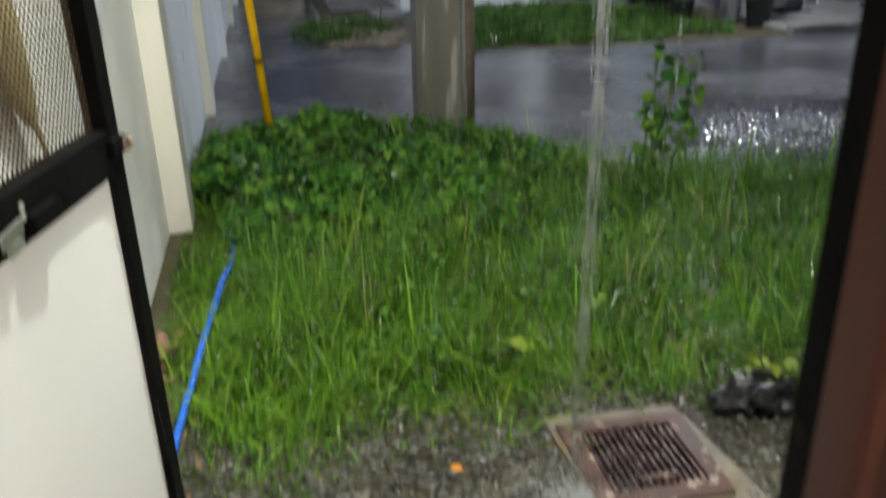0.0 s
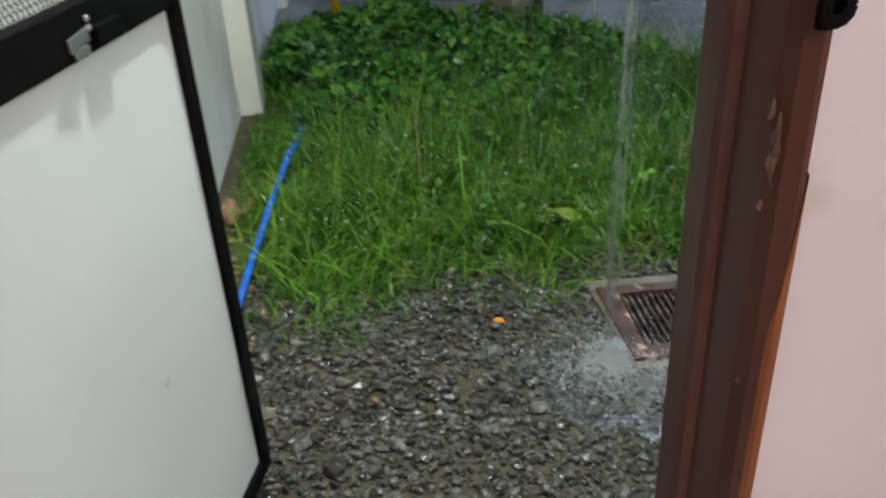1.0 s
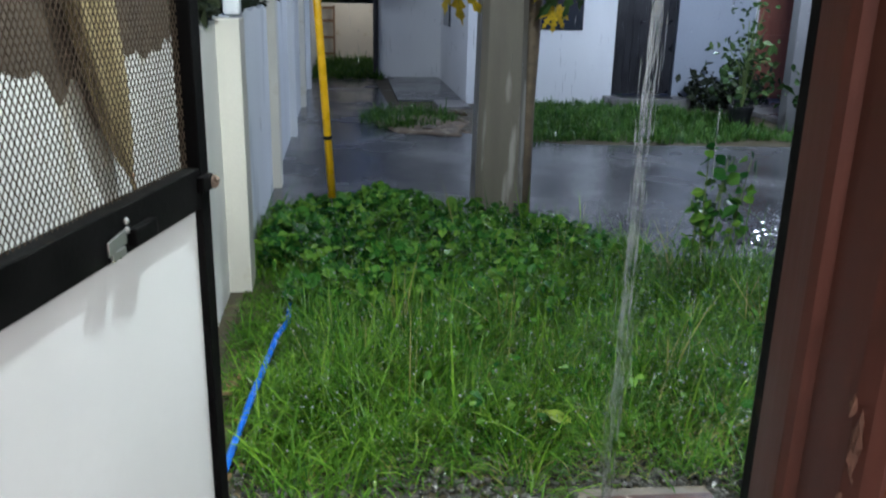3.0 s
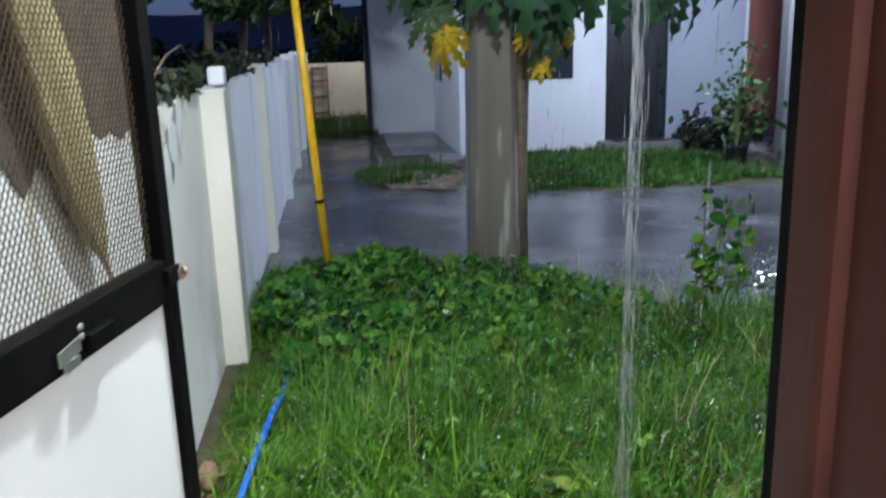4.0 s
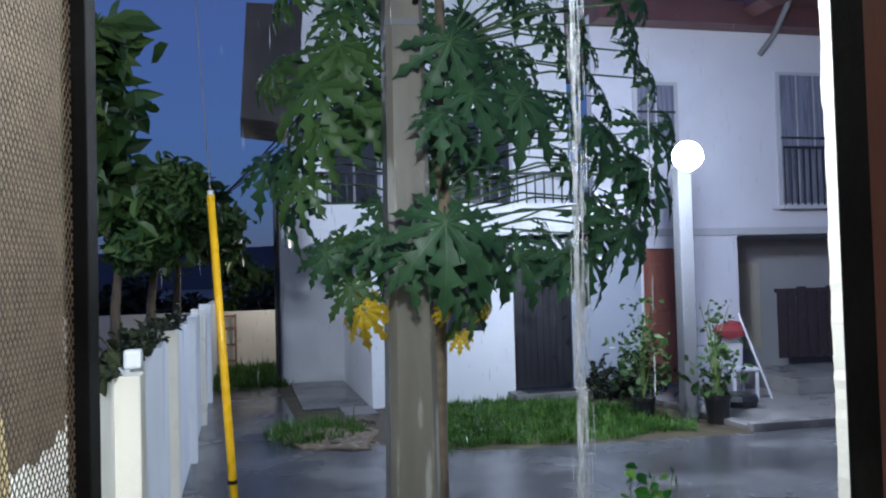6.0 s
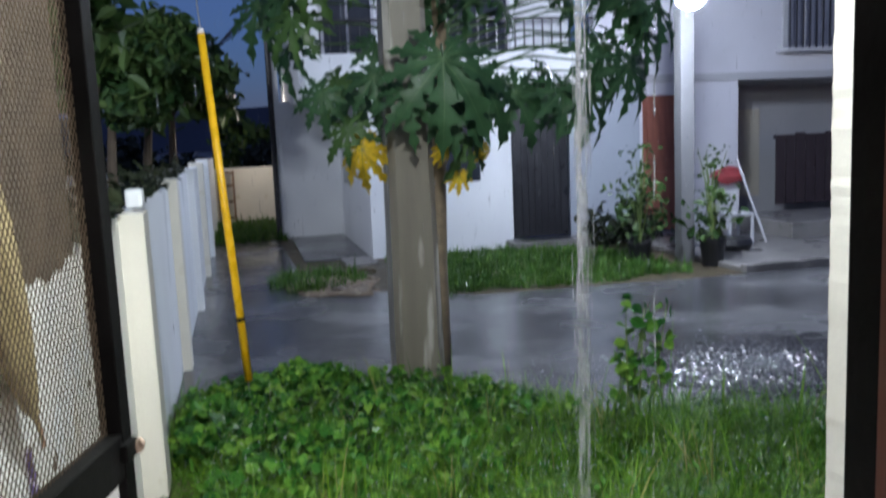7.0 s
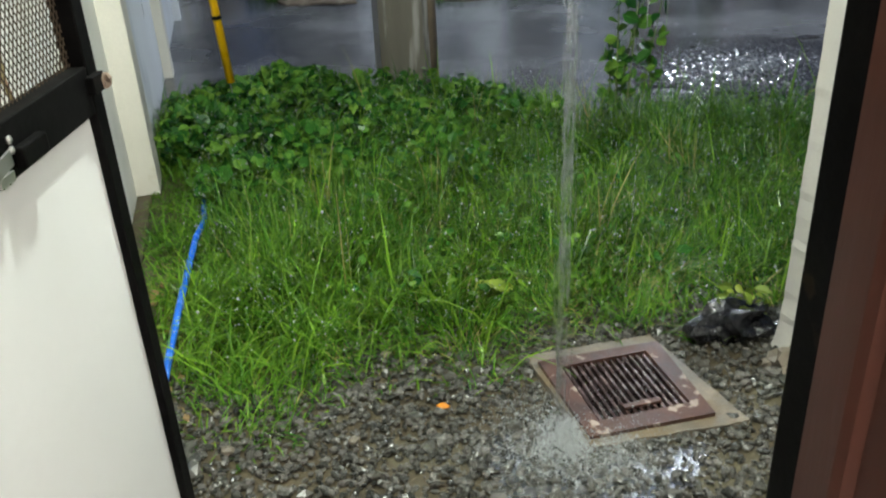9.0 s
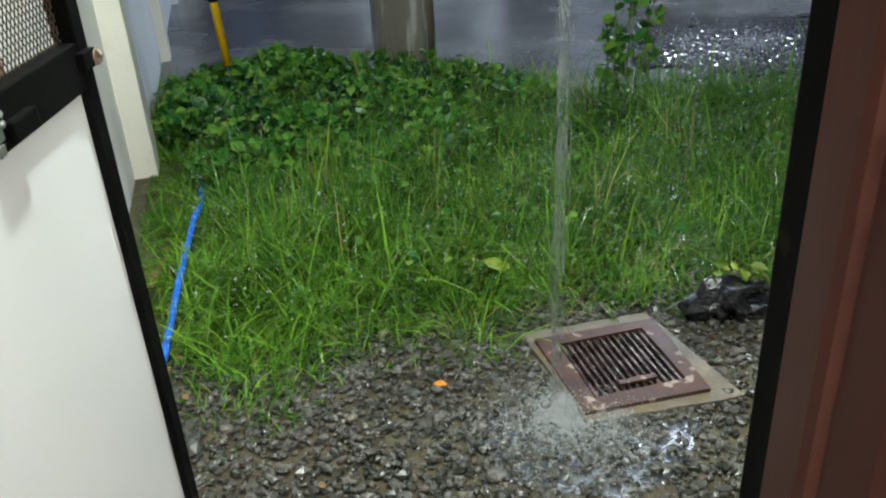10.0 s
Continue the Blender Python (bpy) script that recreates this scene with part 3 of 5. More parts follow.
part("keep_ring", tube([(0.323 + 0.008 * math.cos(a), 0.289, 1.445 + 0.010 * math.sin(a)) for a in [k * math.pi / 6 for k in range(13)]], 0.0045, 6), M["dark_steel"], keep)
structure("steel_door_frame", boxed(0.318, 0.409, 0.045, 0.334, 0.466, 2.48, bevel=0.003), M["dark_steel"], "black painted steel frame of the screen door", "door frame")

structure("steel_hinge_frame", boxed(-0.598, 0.409, 0.045, -0.517, 0.612, 2.48, bevel=0.003), M["dark_steel"], "black painted steel hinge post of the screen door", "door frame")

# outer screen door, standing open
HINGE, FREE = Vector((-0.517, 0.622, 0)), Vector((-0.308, 1.468, 0))
along = (FREE - HINGE).normalized()
LEN = (FREE - HINGE).length
turn = math.atan2(along.y, along.x)
leaf = group_at("screen_door", (HINGE.x, HINGE.y, 0.068), "open black steel screen door with white lower panel", "door")
leaf.rotation_euler = (0, 0, turn)


def leaf_part(name, bm, material, label="", smooth=False, parent=None):
    # built with x along the leaf from the hinge, y to its outer side, z from its foot
    ob = finish(name, bm, material, smooth)
    ob.parent = parent or leaf
    if label:
        ob["label"] = label
    return ob


TOP, RAIL0, RAIL1, SW, TH = 2.37, 1.159, 1.236, 0.040, 0.019
leaf_part("stile", boxed(LEN - SW, -TH, 0, LEN, TH, TOP, bevel=0.003), M["dark_steel"])
leaf_part("stile", boxed(0, -TH, 0, SW, TH, TOP, bevel=0.003), M["dark_steel"])
leaf_part("bottom_rail", boxed(SW, -TH + 0.001, 0, LEN - SW, TH - 0.001, 0.04, bevel=0.003), M["dark_steel"])
leaf_part("middle_rail", boxed(SW, -TH + 0.001, RAIL0, LEN - SW, TH - 0.001, RAIL1, bevel=0.003), M["dark_steel"])
leaf_part("top_rail", boxed(SW, -TH + 0.001, TOP - 0.04, LEN - SW, TH - 0.001, TOP, bevel=0.003), M["dark_steel"])
leaf_part("panel", boxed(SW - 0.004, -0.004, 0.036, LEN - SW + 0.004, 0.004, RAIL0 + 0.004), M["panel"], "plain white sheet panel")
# diamond mesh of expanded metal
bm = bmesh.new()
W, Hm = LEN - 2 * SW, TOP - 0.04 - RAIL1
dx, dz = 0.0125, 0.0205
for sgn in (1, -1):
    k = -int(Hm / dz) - 2
    while k * dx < W + Hm * dx / dz + 0.1:
        xa, xb = k * dx, k * dx + sgn * Hm * dx / dz
        ta, tb = sorted(((0 - xa) / (xb - xa), (W - xa) / (xb - xa)))
        ta, tb = max(0, ta), min(1, tb)
        if tb > ta:
            p0 = Vector((SW + xa + (xb - xa) * ta, 0.006, RAIL1 + Hm * ta))
            p1 = Vector((SW + xa + (xb - xa) * tb, 0.006, RAIL1 + Hm * tb))
            sweep(bm, [p0, p1], 0.0010, 4)
        k += 1
leaf_part("mesh", bm, M["mesh"], "rusty diamond expanded-metal mesh")
# bolt at the free edge, with a pale stub
bolt = leaf_part("bolt", boxed(LEN - 0.055, -TH - 0.012, RAIL1 - 0.045, LEN - 0.005, -TH + 0.002, RAIL1 - 0.015, bevel=0.003), M["dark_steel"])
leaf_part("bolt_stub", lump(LEN - 0.012, -TH - 0.010, RAIL1 - 0.028, 0.011, 0.009, 0.013, 1.3, 9), M["bolt"], "worn rusty bolt end", parent=bolt)
bm = boxed(LEN - 0.405, -TH - 0.006, RAIL0 + 0.022, LEN - 0.340, -TH - 0.002, RAIL0 + 0.044, bevel=0.0015)
for v in bm.verts:  # skewed, its free end bent out
    q = (LEN - 0.340 - v.co.x) / 0.065
    v.co.z -= 0.004 * q
    v.co.y -= 0.006 * q * q
hasp = leaf_part("hasp", bm, M["bright"], "bent bright hasp plate")
bm = boxed(LEN - 0.392, -TH - 0.010, RAIL0 + 0.006, LEN - 0.352, -TH - 0.006, RAIL0 + 0.020, bevel=0.001)
leaf_part("hasp_lip", bm, M["bright"], parent=hasp)
for zz in (0.040, 0.054):
    leaf_part("screw", lump(LEN - 0.332, -TH - 0.003, RAIL0 + zz, 0.006, 0.004, 0.006, 0.1), M["bright"], parent=hasp)
leaf_part("latch_slide", boxed(LEN - 0.325, -TH - 0.014, RAIL0 + 0.010, LEN - 0.25, -TH + 0.001, RAIL0 + 0.040, bevel=0.004), M["dark_steel"], parent=hasp)

# ---- side wall by the doorway: white paint below, bare cement above ----
WX = -0.635


def wall_sheet(x, y0, y1, top_at, low_at, step, thick, seed):
    """A wall in the plane x with an uneven lower and upper edge."""
    bm = bmesh.new()
    cols = []
    n = int((y1 - y0) / step)
    for i in range(n + 1):
        y = y0 + (y1 - y0) * i / n
        cols.append([bm.verts.new((xx, y, z)) for z in (low_at(y), top_at(y)) for xx in (x, x - thick)])
    for a, b in zip(cols, cols[1:]):
        for q in ((0, 1), (1, 3), (3, 2), (2, 0)):
            bm.faces.new((a[q[0]], a[q[1]], b[q[1]], b[q[0]]))
    bm.faces.new(cols[0][:2] + [cols[0][3], cols[0][2]])
    bm.faces.new(cols[-1][:2] + [cols[-1][3], cols[-1][2]])
    return bm


def paint_edge(y):
    dip = 0.15 * math.exp(-((y - 2.02) / 0.10) ** 2) + 0.05 * math.exp(-((y - 1.72) / 0.06) ** 2)
    fall = 0.05 * max(0.0, min(1.0, (1.75 - y) / 0.5))
    return 1.43 - dip + fall + 0.014 * math.sin(9 * y) + 0.012 * math.sin(31 * y + 1) + 0.008 * noise.noise((0, y * 24, 0))


structure("wall_side_painted", wall_sheet(WX, 0.475, 2.95, paint_edge, lambda y: 0.0, 0.04, 0.12, 1), M["stained"], "white painted side wall with smears and stains", "wall")
structure("wall_side_cement", wall_sheet(WX + 0.003, 0.475, 2.95, lambda y: 3.42, paint_edge, 0.04, 0.12, 2), M["cement"], "bare brown cement upper side wall", "wall")
structure("wall_side_low", wall_sheet(WX - 0.032, 2.95, 4.28, lambda y: 1.452 + 0.006 * math.sin(17 * y), lambda y: 0.0, 0.05, 0.12, 3), M["plaster"], "low white painted boundary wall, weathered", "wall")
bm = bmesh.new()
for k, (yy, zz, sy, sz) in enumerate(((2.41, 0.915, 0.016, 0.02), (2.44, 0.93, 0.008, 0.014), (2.30, 0.70, 0.012, 0.022), (2.36, 0.60, 0.008, 0.02), (2.9, 0.42, 0.01, 0.02), (3.0, 0.98, 0.02, 0.012), (2.62, 0.3, 0.014, 0.03), (2.75, 0.22, 0.012, 0.025))):
    chipm = lump(WX + 0.0, yy, zz, 0.003, sy, sz, 0.9, k + 3)
    for f in [[bm.verts.new(v.co) for v in f.verts] for f in chipm.faces]:
        bm.faces.new(f)
    chipm.free()
structure("wall_chips", bm, M["cement"], "small brown chips in the white wall paint", "wall damage")
bm = bmesh.new()
for k in range(7):
    y = 2.5 + 0.17 * k
    z = 0.95 + 0.07 * k + 0.05 * math.sin(3.1 * k)
    m = lump(WX + 0.001, y, z, 0.0022, 0.05 + 0.012 * (k % 3), 0.11, 0.7, k + 20)
    for f in [[bm.verts.new(v.co) for v in f.verts] for f in m.faces]:
        bm.faces.new(f)
    m.free()
structure("wall_patches", bm, M["panel"], "brushed whiter paint patches on the side wall", "paint patch")
structure("soil_edge", wall_sheet(WX + 0.045, 1.2, 4.1, lambda y: 0.012 + 0.010 * math.sin(13 * y) + 0.012 * noise.noise((0, 9 * y, 0)), lambda y: -0.02, 0.03, 0.044, 5), M["soil"], "rough strip of bare brown earth along the wall", "earth")

# lanyard on a nail in the side wall
bm = bmesh.new()
LX = -0.626
for off, sway in ((0.0, 0.0), (0.014, 0.018)):
    pts = [(LX, 2.13, 1.06), (LX, 2.138 + off, 0.97), (LX + 0.002, 2.15 + off + sway, 0.83), (LX + 0.002, 2.178 + off * 0.6 + sway * 0.5, 0.72), (LX, 2.208, 0.63)]
    sweep(bm, pts, [0.009] * 5, 6, flat=0.25)
lan = thing("lanyard", bm, M["lanyard"], "purple patterned fabric lanyard hung on the white wall", "lanyard", at=(LX, 2.13, 1.06))
part("clip", tube([(LX, 2.208, 0.632), (LX, 2.214, 0.60), (LX, 2.206, 0.585)], 0.005, 6), M["dark_steel"], lan, "small dark metal clip")
part("nail", tube([(WX - 0.01, 2.128, 1.062), (LX + 0.012, 2.128, 1.066)], 0.003, 6), M["dark_steel"], lan)

# boundary fence beyond: posts and recessed panels
post0 = structure("fence_post_near", boxed(-0.755, 4.284, 0, -0.549, 4.50, 1.462, bevel=0.008), M["cream"], "cream painted fence post", "fence post")
PY = (6.75, 9.2, 11.6, 13.7)
prev = 4.50
for i, y in enumerate(PY):
    structure("fence_panel", wall_sheet(-0.625, prev, y, lambda q: 1.47 + 0.02 * (i > 0) + 0.012 * math.sin(11 * q), lambda q: 0.0, 0.12, 0.10, i), M["blue_lit_white"], "weathered white masonry fence panel", "fence panel")
    structure("fence_post", boxed(-0.74, y, 0, -0.556, y + 0.2, 1.53 + 0.01 * i, bevel=0.008), M["blue_lit_white"] if i % 2 else M["cream"], "weathered white fence post", "fence post")
    prev = y + 0.2
structure("fence_panel", boxed(-0.72, prev, 0, -0.625, 19.0, 1.5), M["blue_lit_white"], "weathered white masonry fence panel", "fence panel")
thing("mortar_block", boxed(-0.66, 4.52, 1.47, -0.57, 4.62, 1.57, bevel=0.02), M["blue_lit_white"], "small weathered white mortar block on top of the fence", "block", at=(-0.61, 4.57, 1.47))
structure("wall_back_yard", boxed(-8, 19.0, 0, 0.75, 19.15, 1.25, bevel=0.01), M["cream"], "cream masonry wall closing the side yard", "wall")
rack = group_at("plank_rack", (-0.42, 18.9, 0), "old wooden frame leaning at the back wall", "wooden frame")
for x in (-0.58, -0.26):
    part("post", boxed(x, 18.86, 0, x + 0.05, 18.92, 1.2, bevel=0.004), M["plank"], rack)
for z in (0.15, 0.5, 0.85, 1.12):
    part("rail", boxed(-0.53, 18.87, z, -0.26, 18.91, z + 0.06, bevel=0.004), M["plank"], rack)

# tan umbrella hung on the side wall behind the door
bm = bmesh.new()
rings = []
U0, U1 = Vector((-0.590, 2.125, 1.085)), Vector((-0.590, 1.66, 1.98))
for i in range(15):
    t = i / 14
    c = U0.lerp(U1, t)
    w = np.interp(t, [0, 0.09, 0.12, 0.3, 0.55, 0.85, 1.0], [0.005, 0.008, 0.022, 0.050, 0.060, 0.046, 0.034])
    ring = []
    for k in range(18):
        a = 2 * math.pi * k / 18
        rr = w * (1 + 0.22 * math.cos(6 * a + 3 * t))
        ring.append(bm.verts.new(c + Vector((0.6 * rr * math.cos(a), 1.7 * rr * math.sin(a), 0.75 * rr * math.sin(a)))))
    rings.append(ring)
for a, b in zip(rings, rings[1:]):
    for k in range(18):
        bm.faces.new((a[k], a[(k + 1) % 18], b[(k + 1) % 18], b[k]))
bm.faces.new(rings[0]); bm.faces.new(rings[-1])
umb = thing("umbrella", bm, M["umbrella"], "closed tan cloth umbrella hung on the side wall", "umbrella", at=tuple(U1), smooth=True)
part("ferrule", tube([U0 + Vector((0, 0.012, -0.022)), U0 + (U1 - U0) * 0.08], 0.006, 8), M["clay"], umb, "worn orange plastic tip")
part("hook", tube([U1, U1 + Vector((0, -0.05, 0.10)), U1 + Vector((-0.02, -0.055, 0.13)), U1 + Vector((-0.045, -0.05, 0.12))], 0.006, 6), M["dark_steel"], umb)

# right-hand outer pillar, with broken mortar and a bag at its foot
bm = bmesh.new()
n = 110
cols = []
for i in range(n + 1):
    z = 3.0 * i / n
    j = 0.006 * noise.noise((0, 0, z * 6)) + 0.005 * noise.noise((3, 0, z * 25)) - 0.03 * math.exp(-z / 0.06)
    cols.append([bm.verts.new(c) for c in ((1.574 + j, 1.97, z), (2.6, 1.97, z), (2.6, 2.06, z), (1.564 + j, 2.06, z))])
for a, b in zip(cols, cols[1:]):
    for k in range(4):
        bm.faces.new((a[k], a[(k + 1) % 4], b[(k + 1) % 4], b[k]))
bm.faces.new(cols[0]); bm.faces.new(cols[-1])
structure("porch_wall_end", bm, M["wall_end"], "white plastered wall end with a rough edge", "wall")
structure("wall_porch_side", boxed(2.6, 0.475, 0, 2.75, 2.3, 3.0), M["plaster"], "plain white porch side wall", "wall")
for k, (x, y, s) in enumerate(((1.52, 1.955, 0.055), (1.60, 1.97, 0.06), (1.50, 1.90, 0.03), (1.57, 1.89, 0.035), (1.47, 1.97, 0.022))):
    thing("mortar_lump", lump(x, y, s * 0.5, s, s * 0.8, s * 0.75, 0.7, k + 40), M["rubble"], "broken grey mortar lump at the wall's foot", "rubble", at=(x, y, 0))
bm = lump(1.46, 2.16, 0.05, 0.13, 0.075, 0.065, 0.9, 51, 3)
for f in bm.verts:
    f.co.z = max(0.002, f.co.z + 0.03 * noise.noise(f.co * 22))
thing("plastic_bag", bm, M["bag"], "crumpled wet black plastic bag by the wall end", "plastic bag", at=(1.46, 2.16, 0))
r = np.random.default_rng(31)
p = np.stack([r.normal(1.52, 0.06, 26), r.normal(2.21, 0.04, 26), r.uniform(0.06, 0.17, 26)], 1)
tagged(cloud("seedling", *leaf_cloud(p, 0.028, 0.5, 32), M["fresh"]), "pale green seedling growing over the black bag", "plant", kind="stuff")

# ---- drain ----
def frame_bm(o, i, z0, z1, bev=0.0):
    """A flat rectangular ring: outer corners o, inner rectangle i."""
    bm = bmesh.new()
    inn = [(i[0], i[3]), (i[2], i[3]), (i[2], i[1]), (i[0], i[1])]
    ring = [[bm.verts.new((*c, z)) for c in poly] for poly in (o, inn) for z in (z0, z1)]
    ol, oh, il, ih = ring
    for k in range(4):
        j = (k + 1) % 4
        bm.faces.new((oh[k], oh[j], ih[j], ih[k]))
        bm.faces.new((ol[k], ol[j], oh[j], oh[k]))
        bm.faces.new((ih[k], ih[j], il[j], il[k]))
    return bm


bm = frame_bm([(0.725, 2.245), (1.178, 2.228), (1.239, 1.713), (0.754, 1.742)], PIT, -0.02, 0.022)
bmesh.ops.subdivide_edges(bm, edges=bm.edges[:], cuts=6, use_grid_fill=True)
for v in bm.verts:
    if v.co.z > 0:
        v.co += 0.006 * Vector((noise.noise(v.co * 14), noise.noise(v.co * 14 + Vector((5, 0, 0))), 0.6 * noise.noise(v.co * 20)))
structure("drain_surround", bm, M["rubble"], "rough concrete surround of the drain, worn and wet", "drain surround")
grate = group_at("drain_grate", (0.97, 1.99, 0.03), "rusty steel drain grate with parallel bars", "drain grate")
part("frame", frame_bm([(0.749, 2.178), (1.173, 2.167), (1.153, 1.760), (0.758, 1.771)], PIT, 0.012, 0.036), M["rust"], grate, "flaking rust-red steel frame")
nb = 13
for k in range(nb):
    x = PIT[0] + 0.012 + (PIT[2] - PIT[0] - 0.024) * k / (nb - 1)
    part("bar", boxed(x - 0.0055, PIT[1] + 0.002, 0.004, x + 0.0055, PIT[3] - 0.002, 0.031, bevel=0.002), M["bar"], grate)
part("lift_plate", boxed(0.905, 1.855, 0.032, 1.030, 1.877, 0.042, bevel=0.003), M["rust"], grate)

# ---- falling water ----
def stream(x, y, z0, z1, w, strands, spread, gap, seed):
    """Broken thin strands of falling water."""
    bm = bmesh.new()
    rr = random.Random(seed)
    for k in range(strands):
        ox, oy = rr.gauss(0, spread), rr.gauss(0, spread)
        z = z1
        while z > z0 + 0.02:
            ln = min(rr.uniform(0.02, 0.15), z - z0)
            pts, rad = [], []
            for i in range(6):
                t = i / 5
                zz = z - ln * t
                grow = 1 + 0.9 * (z1 - zz) / z1
                pts.append((x + 0.012 * zz + grow * ox + 0.006 * noise.noise((zz * 3, k, 0)), y + grow * oy + 0.006 * noise.noise((zz * 3, 9, k)), zz))
                rad.append(max(0.0004, w * math.sin(math.pi * (0.08 + 0.86 * t)) ** 0.7 * rr.uniform(0.5, 1.2)))
            sweep(bm, pts, rad, 6)
            z -= ln * rr.uniform(0.9, 1.0 + gap)
    return bm


SX, SY = 0.698, 1.87
joined_stream = stream(SX, SY, 0.03, 3.42, 0.0021, 4, 0.0055, 1.8, 5)
spray = stream(SX, SY, 0.03, 3.42, 0.0013, 40, 0.0080, 3.2, 8)
spare = bpy.data.meshes.new("spray")
spray.to_mesh(spare)
joined_stream.from_mesh(spare)
bpy.data.meshes.remove(spare)
thing("water_stream", joined_stream, M["water"], "clear rainwater stream falling from the porch roof", "water stream", at=(SX, SY, 0), smooth=True, kind="stuff")
thing("water_drip", stream(0.885, 1.87, 0.03, 3.42, 0.0022, 1, 0.003, 2.2, 6), M["water"], "thin broken drip of rainwater from the porch roof", "water drip", at=(0.885, 1.87, 0), smooth=True, kind="stuff")


def drops(name, centre, spread, n, size, seed, label, stretch=1.0, leap=0.05):
    r = np.random.default_rng(seed)
    octa = np.array([(1, 0, 0), (0, 1, 0), (-1, 0, 0), (0, -1, 0), (0, 0, 1), (0, 0, -1)])
    tri = np.array([(0, 1, 4), (1, 2, 4), (2, 3, 4), (3, 0, 4), (1, 0, 5), (2, 1, 5), (3, 2, 5), (0, 3, 5)])
    a = r.uniform(0, 6.283, n)
    d = np.abs(r.normal(0, 1, n)) * spread
    z = np.abs(r.normal(0, 1, n)) * leap * np.exp(-d / spread * 0.6) + 0.01
    p = np.stack([centre[0] + d * np.cos(a), centre[1] + d * np.sin(a), z], 1)
    s = size * r.lognormal(0, 0.5, n)
    V = p[:, None] + octa[None] * s[:, None, None] * np.array([1, 1, stretch])
    return tagged(cloud(name, V.reshape(-1, 3), (tri[None] + (np.arange(n) * 6)[:, None, None]).reshape(-1, 3), M["foam"]), label, "splash", kind="stuff")


drops("water_splash", (SX + 0.01, SY - 0.05), 0.075, 3600, 0.0017, 41, "white splash where the rainwater stream hits the gravel", leap=0.028)
drops("water_splash", (SX - 0.02, SY - 0.09), 0.17, 12000, 0.0014, 45, "thin white foam spreading over the gravel by the drain", leap=0.012)
drops("water_splash", (SX + 0.10, SY - 0.20), 0.16, 4000, 0.0012, 43, "fine white spray scattered over the gravel beside the drain")
bm = bmesh.new()
vs = {}
for i in range(41):
    for j in range(33):
        x, y = 0.42 + 0.65 * i / 40, 1.42 + 0.5 * j / 32
        d = math.hypot((x - 0.74) / 0.32, (y - 1.70) / 0.24)
        if d < 1 + 0.2 * noise.noise((x * 9, y * 9, 0)) and not (x > 0.70 and y > 1.70):
            h = 0.0075 + 0.003 * math.sin(60 * math.hypot(x - SX, y - SY)) * math.exp(-3 * d) + 0.003 * noise.noise((x * 30, y * 30, 2))
            vs[i, j] = bm.verts.new((x, y, h))
for (i, j), v in list(vs.items()):
    q = [vs.get(k) for k in ((i, j), (i + 1, j), (i + 1, j + 1), (i, j + 1))]
    if all(q):
        bm.faces.new(q)
thing("puddle", bm, M["film"], "shallow rippling puddle over the gravel beside the drain", "puddle", smooth=True)

# ---- hose and litter on the ground ----
hose_pts = [(-0.60, 1.05, 0.03), (-0.555, 1.45, 0.03), (-0.506, 1.83, 0.032), (-0.470, 2.17, 0.045), (-0.441, 2.5, 0.065), (-0.41, 2.83, 0.085), (-0.378, 3.12, 0.10), (-0.348, 3.41, 0.11), (-0.32, 3.7, 0.06), (-0.33, 4.2, 0.04)]
thing("garden_hose", tube(hose_pts, 0.0138, 10), M["hose"], "bright blue plastic garden hose lying in gravel and grass", "hose", at=(-0.506, 1.83, 0.0), smooth=True)
thing("brick_fragment", lump(-0.575, 3.0, 0.045, 0.035, 0.05, 0.06, 0.7, 61), M["clay"], "reddish brick fragment at the wall's foot", "brick fragment", at=(-0.575, 3.0, 0))


def fallen(name, x, y, z, s, turn_deg, material, label):
    bm = bmesh.new()
    for k in range(7):
        t = k / 6
        w = s * 0.33 * math.sin(math.pi * min(1, t * 1.05)) ** 0.8 + 0.0006
        for q in (-1, 0, 1):
            bm.verts.new((x + q * w, y - s / 2 + s * t, z + 0.12 * s * (1 - abs(q)) * -1 + 0.10 * s * math.sin(2.5 * t) + 0.008))
    bm.verts.ensure_lookup_table()
    for k in range(6):
        for q in range(2):
            a = k * 3 + q
            bm.faces.new([bm.verts[i] for i in (a, a + 1, a + 4, a + 3)])
    bmesh.ops.rotate(bm, cent=(x, y, z), matrix=Matrix.Rotation(radians(turn_deg), 3, "Z"), verts=bm.verts)
    bmesh.ops.solidify(bm, geom=bm.faces[:], thickness=0.0012)
    return thing(name, bm, material, label, "leaf", at=(x, y, 0), smooth=True)


fallen("fallen_leaf", 0.392, 2.052, 0.018, 0.042, 70, M["orange"], "bright orange fallen leaf on wet gravel")
fallen("fallen_leaf", -0.02, 1.72, 0.018, 0.028, 20, M["dead"], "small brown fallen leaf on wet gravel")
fallen("fallen_leaf", -0.45, 2.12, 0.018, 0.045, 130, M["orange"], "orange fallen leaf beside the hose")
fallen("fallen_leaf", -0.53, 2.35, 0.015, 0.06, 40, M["yellow_leaf"], "pale yellow fallen leaf on the soil")
fallen("fallen_leaf", -0.48, 2.02, 0.015, 0.05, 100, M["dead"], "brown dead leaf on the soil")
fallen("fallen_leaf", -0.55, 2.2, 0.012, 0.05, 10, M["dead"], "brown dead leaf on the soil")
fallen("plastic_scrap", -0.47, 1.86, 0.02, 0.055, 75, M["green_bit"], "bright green plastic scrap beside the hose")
